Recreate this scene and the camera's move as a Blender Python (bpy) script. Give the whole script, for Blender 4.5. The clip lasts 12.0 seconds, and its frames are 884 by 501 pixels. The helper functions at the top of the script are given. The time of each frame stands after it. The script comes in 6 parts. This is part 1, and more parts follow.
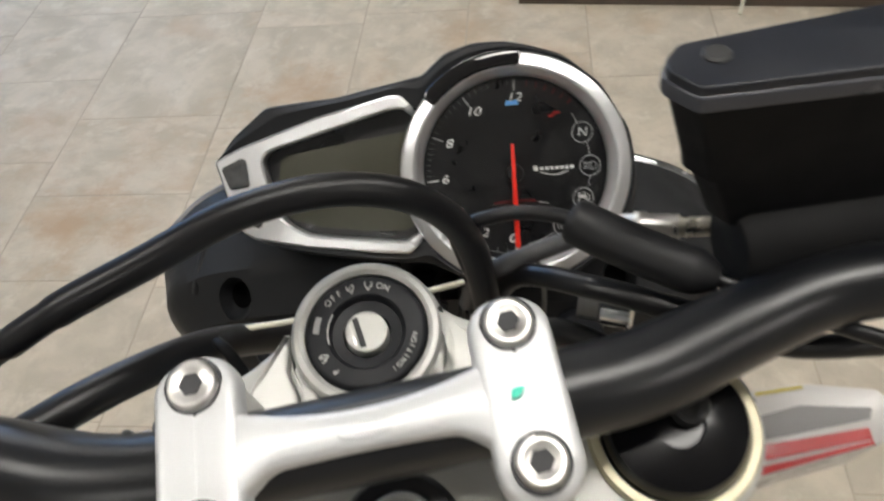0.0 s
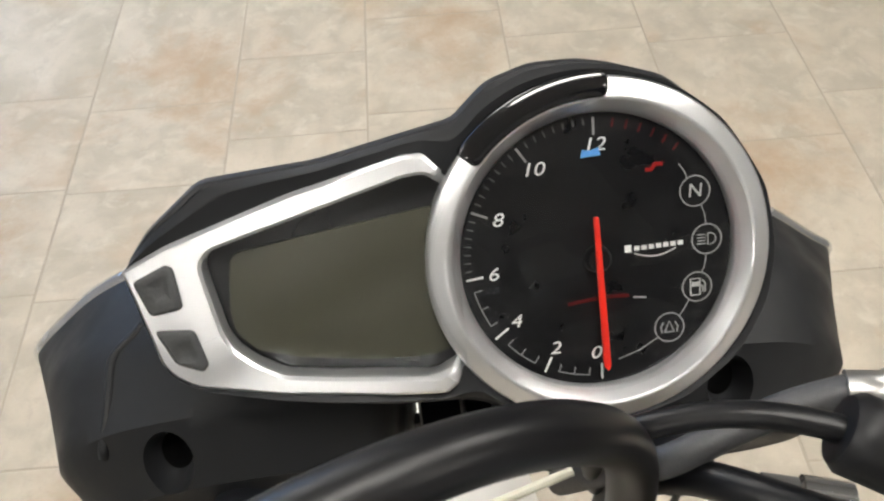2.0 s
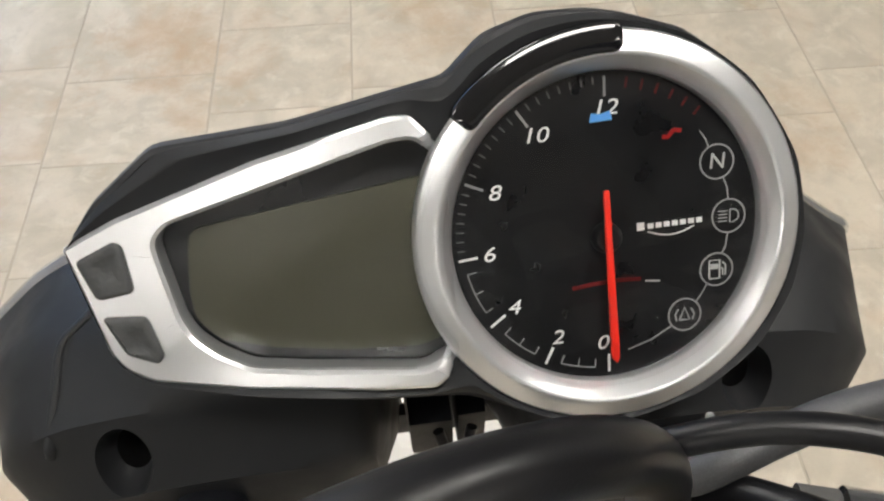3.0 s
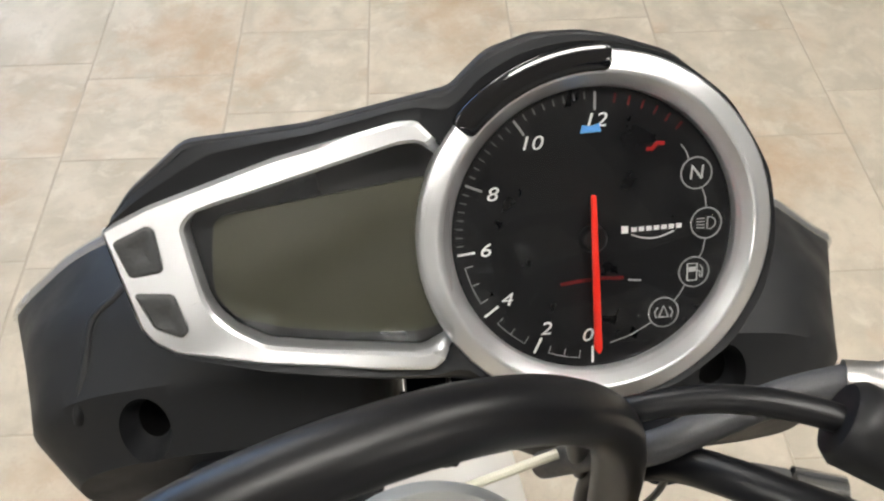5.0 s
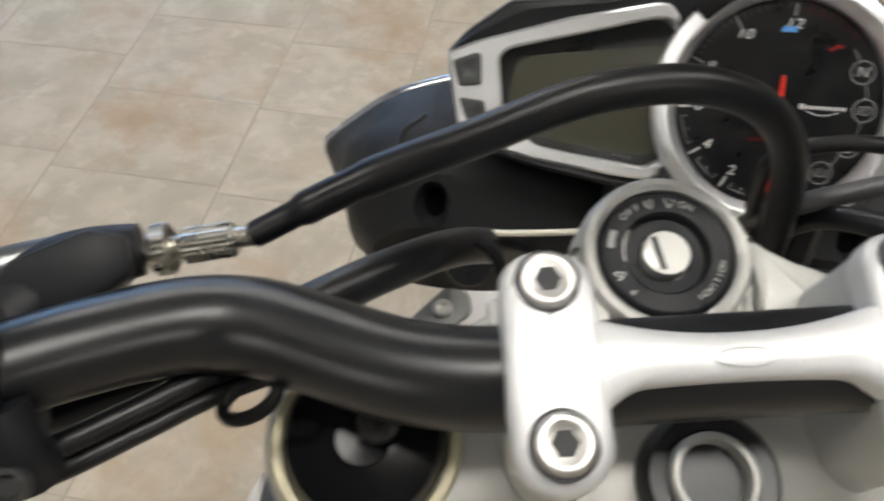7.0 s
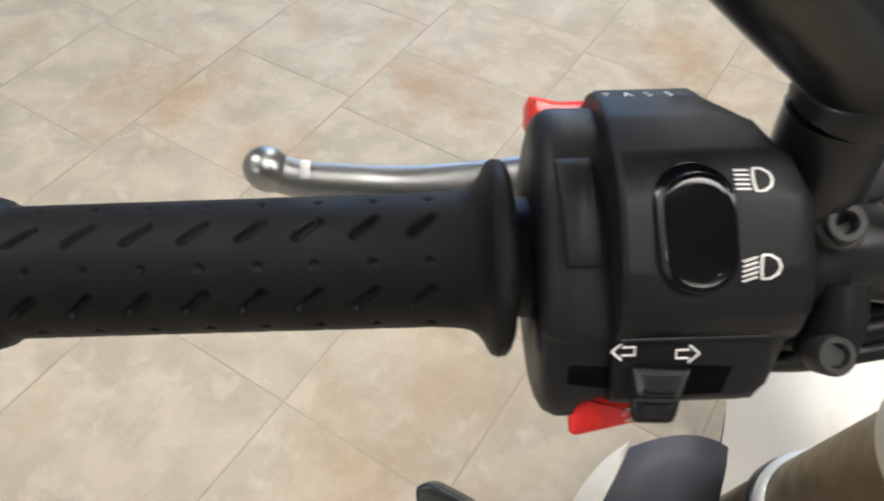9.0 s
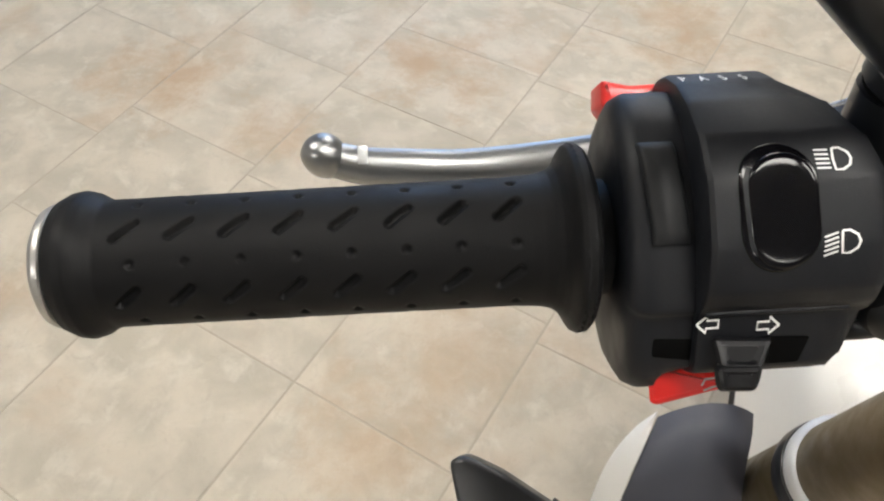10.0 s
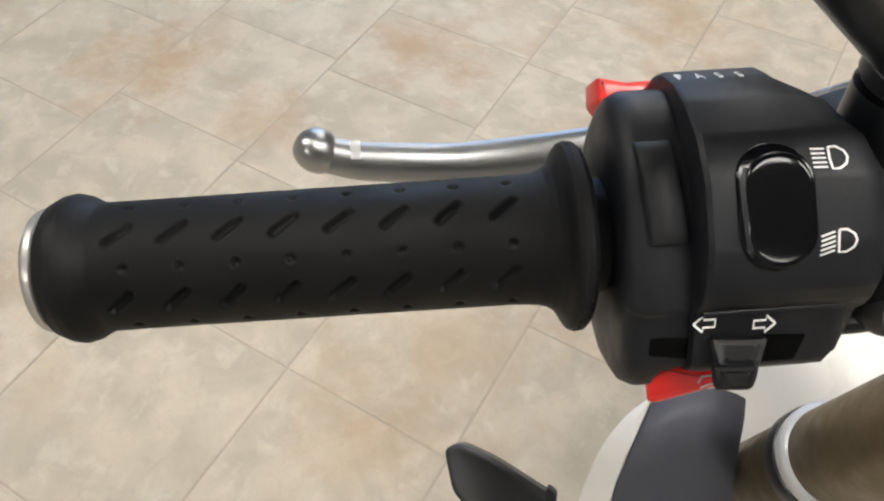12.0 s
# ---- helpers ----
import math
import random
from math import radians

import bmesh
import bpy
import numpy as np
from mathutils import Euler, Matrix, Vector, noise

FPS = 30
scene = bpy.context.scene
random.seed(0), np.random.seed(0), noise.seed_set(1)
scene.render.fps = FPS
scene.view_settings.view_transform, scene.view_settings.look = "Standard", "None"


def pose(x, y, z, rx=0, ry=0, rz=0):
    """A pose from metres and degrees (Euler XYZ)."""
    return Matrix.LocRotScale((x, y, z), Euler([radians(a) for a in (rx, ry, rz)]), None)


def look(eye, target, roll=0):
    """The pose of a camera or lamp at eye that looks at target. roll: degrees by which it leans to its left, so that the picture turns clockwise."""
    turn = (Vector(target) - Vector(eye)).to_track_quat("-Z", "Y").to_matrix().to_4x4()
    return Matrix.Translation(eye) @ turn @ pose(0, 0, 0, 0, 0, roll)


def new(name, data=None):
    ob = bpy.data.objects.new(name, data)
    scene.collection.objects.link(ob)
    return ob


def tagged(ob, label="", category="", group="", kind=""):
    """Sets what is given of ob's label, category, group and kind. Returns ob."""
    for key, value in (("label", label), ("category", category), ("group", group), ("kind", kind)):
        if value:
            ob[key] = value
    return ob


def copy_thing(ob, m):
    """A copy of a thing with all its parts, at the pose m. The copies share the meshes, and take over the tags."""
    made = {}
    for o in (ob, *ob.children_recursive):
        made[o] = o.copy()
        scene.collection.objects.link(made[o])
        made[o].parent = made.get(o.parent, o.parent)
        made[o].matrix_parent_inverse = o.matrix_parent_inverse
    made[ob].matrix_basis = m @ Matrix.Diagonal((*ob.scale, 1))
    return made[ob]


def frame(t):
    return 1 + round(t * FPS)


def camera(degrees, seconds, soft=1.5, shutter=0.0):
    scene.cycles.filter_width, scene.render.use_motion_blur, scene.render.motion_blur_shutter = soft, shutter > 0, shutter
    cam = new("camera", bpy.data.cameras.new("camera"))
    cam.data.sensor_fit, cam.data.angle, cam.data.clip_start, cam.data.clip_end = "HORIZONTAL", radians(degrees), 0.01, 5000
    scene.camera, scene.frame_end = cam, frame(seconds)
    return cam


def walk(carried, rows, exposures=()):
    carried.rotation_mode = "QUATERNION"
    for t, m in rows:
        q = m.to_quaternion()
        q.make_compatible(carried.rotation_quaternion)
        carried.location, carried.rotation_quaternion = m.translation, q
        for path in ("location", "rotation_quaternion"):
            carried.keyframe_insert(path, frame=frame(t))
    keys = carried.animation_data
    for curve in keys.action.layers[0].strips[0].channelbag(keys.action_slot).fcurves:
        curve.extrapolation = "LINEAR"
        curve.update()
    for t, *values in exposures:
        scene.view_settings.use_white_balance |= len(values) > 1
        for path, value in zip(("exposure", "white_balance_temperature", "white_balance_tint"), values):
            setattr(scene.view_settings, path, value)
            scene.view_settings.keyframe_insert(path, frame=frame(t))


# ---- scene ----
from mathutils import bvhtree

cam = camera(60.81, 12.0, soft=2.2, shutter=0.5)
PATH = [
    (0, (0.00931, -0.11513, 1.33014), (0.03655, 0.07992, 1.10384), -8.283),
    (0.5, (0.00505, -0.06665, 1.30578), (0.02940, 0.13091, 1.08133), -6.469),
    (1, (0.00378, -0.02474, 1.28025), (0.03968, 0.16233, 1.04848), -4.291),
    (1.5, (0.00346, 0.00737, 1.27058), (0.05409, 0.18525, 1.03438), -4.732),
    (2, (-0.00860, 0.02777, 1.27038), (0.05205, 0.19754, 1.03059), -3.328),
    (2.5, (-0.01095, 0.03761, 1.25855), (0.05318, 0.20310, 1.01668), -2.941),
    (3, (-0.00384, 0.04422, 1.24716), (0.05934, 0.20524, 1.00205), -1.588),
    (5, (-0.00684, 0.02856, 1.26222), (0.05358, 0.19328, 1.01887), -0.550),
    (5.5, (-0.01560, 0.00073, 1.28182), (0.04480, 0.16841, 1.04050), 1.082),
    (6, (-0.02664, -0.04751, 1.29513), (0.03051, 0.12377, 1.05554), 2.313),
    (6.5, (-0.04987, -0.07316, 1.30295), (-0.01320, 0.10393, 1.06358), 0.056),
    (7, (-0.08590, -0.09039, 1.30463), (-0.07097, 0.09096, 1.06611), -2.694),
    (7.2, (-0.10392, -0.09416, 1.29947), (-0.09882, 0.09021, 1.06286), -3.054),
    (7.5, (-0.13477, -0.10254, 1.29488), (-0.14435, 0.08491, 1.06085), -3.143),
    (7.7, (-0.15491, -0.11037, 1.29076), (-0.17462, 0.07887, 1.05881), -3.040),
    (9.3, (-0.25333, -0.13085, 1.29065), (-0.30628, 0.05073, 1.05780), -1.218),
    (9.5, (-0.25882, -0.13315, 1.29300), (-0.30942, 0.04635, 1.05801), -1.652),
    (10, (-0.26229, -0.13769, 1.29818), (-0.31076, 0.03861, 1.06034), -2.285),
    (10.5, (-0.26193, -0.13731, 1.29882), (-0.30663, 0.03616, 1.05818), -2.638),
    (11, (-0.26306, -0.13455, 1.29898), (-0.30661, 0.03656, 1.05644), -1.940),
    (11.5, (-0.26289, -0.13411, 1.29956), (-0.30627, 0.03642, 1.05659), -1.934),
    (12, (-0.26435, -0.13399, 1.30011), (-0.30817, 0.03768, 1.05801), -2.017),
]
EXPOSURES = [(0, -0.42), (0.5, -0.33), (1.0, -0.08), (1.5, 0.02), (2.5, -0.05), (5.0, 0.07), (6.0, 0.09), (6.5, -0.30), (7.0, -0.46), (7.5, -0.40), (9.3, -0.03), (12.0, -0.08)]
walk(cam, [(t, look(eye, target, roll)) for t, eye, target, roll in PATH], EXPOSURES)

# ---- light ----
world = bpy.data.worlds.new("world")
scene.world = world
world.use_nodes = True
wn = world.node_tree.nodes
sky = wn.new("ShaderNodeTexSky")
sky.sky_type, sky.sun_disc, sky.sun_elevation, sky.sun_rotation = "NISHITA", False, radians(40), radians(20)
world.node_tree.links.new(sky.outputs["Color"], wn["Background"].inputs["Color"])
wn["Background"].inputs["Strength"].default_value = 0.12


def area_lamp(name, m, sx, sy, watts, colour):
    data = bpy.data.lights.new(name, "AREA")
    data.shape, data.size, data.size_y, data.energy, data.color = "RECTANGLE", sx, sy, watts, colour
    ob = new(name, data)
    ob.matrix_world = m
    return ob


# daylight through the shop window ahead
area_lamp("window_daylight", look((-1.6, 4.88, 1.9), (-1.0, 0.0, 1.2)), 2.4, 1.0, 60, (0.30, 0.55, 1.0))


# ---- materials ----
def nodes_of(name):
    m = bpy.data.materials.new(name)
    m.use_nodes = True
    return m, m.node_tree.nodes, m.node_tree.links, m.node_tree.nodes["Principled BSDF"]


def mat(name, rgb, rough=0.5, metal=0.0, vary=0.15, scale=60.0, bump=0.0, bump_scale=600.0, coat=0.0, spec=0.5, rough_vary=0.1):
    """Base colour with blotches at a large and a fine scale, roughness variation and fine relief."""
    m, n, l, b = nodes_of(name)
    tc = n.new("ShaderNodeTexCoord")
    big, fine, mix, ramp = n.new("ShaderNodeTexNoise"), n.new("ShaderNodeTexNoise"), n.new("ShaderNodeMath"), n.new("ShaderNodeMix")
    big.inputs["Scale"].default_value, big.inputs["Detail"].default_value = scale, 4
    fine.inputs["Scale"].default_value, fine.inputs["Detail"].default_value = bump_scale, 2
    for t in (big, fine):
        l.new(tc.outputs["Object"], t.inputs["Vector"])
    mix.operation = "ADD"
    l.new(big.outputs["Fac"], mix.inputs[0])
    l.new(fine.outputs["Fac"], mix.inputs[1])
    half = n.new("ShaderNodeMath")
    half.operation, half.inputs[1].default_value = "MULTIPLY", 0.5
    l.new(mix.outputs[0], half.inputs[0])
    ramp.data_type = "RGBA"
    ramp.inputs[6].default_value = (*[max(0, c * (1 - vary)) for c in rgb], 1)
    ramp.inputs[7].default_value = (*[min(1, c * (1 + vary)) for c in rgb], 1)
    l.new(half.outputs[0], ramp.inputs[0])
    l.new(ramp.outputs[2], b.inputs["Base Color"])
    rr = n.new("ShaderNodeMapRange")
    rr.inputs["From Min"].default_value, rr.inputs["From Max"].default_value = 0.3, 0.7
    rr.inputs["To Min"].default_value, rr.inputs["To Max"].default_value = max(0.02, rough - rough_vary), min(1, rough + rough_vary)
    l.new(big.outputs["Fac"], rr.inputs["Value"])
    l.new(rr.outputs["Result"], b.inputs["Roughness"])
    b.inputs["Metallic"].default_value = metal
    b.inputs["Coat Weight"].default_value = coat
    b.inputs["Coat Roughness"].default_value = 0.06
    b.inputs["Specular IOR Level"].default_value = spec
    if bump:
        bp = n.new("ShaderNodeBump")
        bp.inputs["Strength"].default_value, bp.inputs["Distance"].default_value = bump, 0.0006
        l.new(fine.outputs["Fac"], bp.inputs["Height"])
        l.new(bp.outputs["Normal"], b.inputs["Normal"])
    return m


def glass_mat(name, tint=(1, 1, 1), rough=0.02):
    m, n, l, b = nodes_of(name)
    b.inputs["Base Color"].default_value = (*tint, 1)
    b.inputs["Roughness"].default_value = rough
    b.inputs["Transmission Weight"].default_value = 1.0
    b.inputs["IOR"].default_value = 1.45
    return m


def clear_mat(name, rough=0.03, ior=1.35):
    """A thin clear plastic sheet: see-through, with a mirror-like gloss that grows at a slant."""
    m, n, l, b = nodes_of(name)
    tr, gl, fr, mx = n.new("ShaderNodeBsdfTransparent"), n.new("ShaderNodeBsdfGlossy"), n.new("ShaderNodeFresnel"), n.new("ShaderNodeMixShader")
    gl.inputs["Roughness"].default_value = rough
    tr.inputs["Color"].default_value = (0.94, 0.94, 0.94, 1)
    fr.inputs["IOR"].default_value = ior
    l.new(fr.outputs[0], mx.inputs[0])
    l.new(tr.outputs[0], mx.inputs[1])
    l.new(gl.outputs[0], mx.inputs[2])
    l.new(mx.outputs[0], n["Material Output"].inputs["Surface"])
    return m


def glow_mat(name, rgb, strength):
    m, n, l, b = nodes_of(name)
    b.inputs["Base Color"].default_value = (*rgb, 1)
    b.inputs["Emission Color"].default_value = (*rgb, 1)
    b.inputs["Emission Strength"].default_value = strength
    return m


STAINS = [(-0.69, 1.44, 0.20, 1.0), (-1.39, 1.24, 0.20, 1.0), (-1.30, 1.40, 0.14, 0.6), (-1.03, 1.09, 0.13, 0.8), (-0.54, 0.40, 0.16, 0.8), (-0.43, 0.60, 0.20, 0.6), (-1.41, 0.47, 0.16, 0.6), (-0.05, 1.69, 0.24, 0.9), (0.62, 1.60, 0.20, 0.8), (1.10, 0.88, 0.24, 0.7), (-0.82, 1.84, 0.20, 0.5), (0.48, 1.88, 0.18, 0.6), (-0.47, 1.67, 0.16, 0.5), (0.02, 1.74, 0.2, 0.4)]


def tile_mat():
    """Cream stone-look tile: soft clouds, tan and rust patches, fine speckle; each tile shifted."""
    m, n, l, b = nodes_of("stone_tile")
    tc, info = n.new("ShaderNodeTexCoord"), n.new("ShaderNodeObjectInfo")
    add, mul = n.new("ShaderNodeVectorMath"), n.new("ShaderNodeVectorMath")
    comb = n.new("ShaderNodeCombineXYZ")
    for i in range(3):
        l.new(info.outputs["Random"], comb.inputs[i])
    mul.operation, add.operation = "MULTIPLY", "ADD"
    mul.inputs[1].default_value = (37.0, 61.0, 23.0)
    l.new(comb.outputs[0], mul.inputs[0])
    l.new(tc.outputs["Object"], add.inputs[0])
    l.new(mul.outputs[0], add.inputs[1])

    def noise_at(scale, detail, rough=0.55, distort=0.0):
        t = n.new("ShaderNodeTexNoise")
        t.inputs["Scale"].default_value, t.inputs["Detail"].default_value, t.inputs["Roughness"].default_value, t.inputs["Distortion"].default_value = scale, detail, rough, distort
        l.new(add.outputs[0], t.inputs["Vector"])
        return t

    def band(src, lo, hi):
        r = n.new("ShaderNodeMapRange")
        r.interpolation_type = "SMOOTHSTEP"
        r.inputs["From Min"].default_value, r.inputs["From Max"].default_value = lo, hi
        l.new(src.outputs["Fac"], r.inputs["Value"])
        return r

    def blend(a, c, fac, amount=1.0):
        x = n.new("ShaderNodeMix")
        x.data_type = "RGBA"
        if amount < 1:
            s = n.new("ShaderNodeMath")
            s.operation, s.inputs[1].default_value = "MULTIPLY", amount
            l.new(fac, s.inputs[0])
            fac = s.outputs[0]
        l.new(fac, x.inputs[0])
        if isinstance(a, tuple):
            x.inputs[6].default_value = (*a, 1)
        else:
            l.new(a, x.inputs[6])
        x.inputs[7].default_value = (*c, 1)
        return x.outputs[2]

    def math_node(op, a, c):
        x = n.new("ShaderNodeMath")
        x.operation = op
        for k, v in enumerate((a, c)):
            if isinstance(v, float):
                x.inputs[k].default_value = v
            else:
                l.new(v, x.inputs[k])
        return x.outputs[0]

    # rust stains where the tiles show them, with frayed edges
    geo = n.new("ShaderNodeNewGeometry")
    fray = n.new("ShaderNodeTexNoise")
    fray.inputs["Scale"].default_value, fray.inputs["Detail"].default_value, fray.inputs["Roughness"].default_value = 8.0, 5, 0.66
    l.new(geo.outputs["Position"], fray.inputs["Vector"])
    rim = math_node("MULTIPLY", fray.outputs["Fac"], 2.4)
    stains = None
    for sx, sy, r, depth in STAINS:
        d = n.new("ShaderNodeVectorMath")
        d.operation, d.inputs[1].default_value = "DISTANCE", (sx, sy, 0)
        l.new(geo.outputs["Position"], d.inputs[0])
        near = math_node("SUBTRACT", 1.85, math_node("ADD", math_node("DIVIDE", d.outputs["Value"], r * 1.55), rim))
        near = math_node("MULTIPLY", math_node("MAXIMUM", near, 0.0), depth * 1.5)
        stains = near if stains is None else math_node("MAXIMUM", stains, near)
    stains = math_node("MINIMUM", stains, 1.0)

    clouds = band(noise_at(3.2, 3, 0.55, 0.4), 0.33, 0.70)
    patches = band(noise_at(1.8, 3, 0.5, 0.5), 0.56, 0.76)
    pale = band(noise_at(6.0, 4, 0.6, 0.4), 0.50, 0.74)
    veins = band(noise_at(11.0, 6, 0.7, 1.2), 0.52, 0.70)
    speck = band(noise_at(70.0, 4), 0.5, 0.75)
    c = blend((0.60, 0.525, 0.42), (0.47, 0.42, 0.335), clouds.outputs["Result"])
    c = blend(c, (0.66, 0.60, 0.50), pale.outputs["Result"], 0.7)
    c = blend(c, (0.45, 0.39, 0.31), veins.outputs["Result"], 0.4)
    c = blend(c, (0.47, 0.335, 0.215), patches.outputs["Result"], 0.5)
    c = blend(c, (0.455, 0.325, 0.21), stains, 0.85)
    c = blend(c, (0.36, 0.31, 0.25), speck.outputs["Result"], 0.12)
    l.new(c, b.inputs["Base Color"])
    rr = n.new("ShaderNodeMapRange")
    rr.inputs["To Min"].default_value, rr.inputs["To Max"].default_value = 0.52, 0.70
    b.inputs["Specular IOR Level"].default_value = 0.3
    l.new(clouds.outputs["Result"], rr.inputs["Value"])
    l.new(rr.outputs["Result"], b.inputs["Roughness"])
    bp = n.new("ShaderNodeBump")
    bp.inputs["Strength"].default_value, bp.inputs["Distance"].default_value = 0.25, 0.002
    l.new(clouds.outputs["Result"], bp.inputs["Height"])
    l.new(bp.outputs["Normal"], b.inputs["Normal"])
    return m


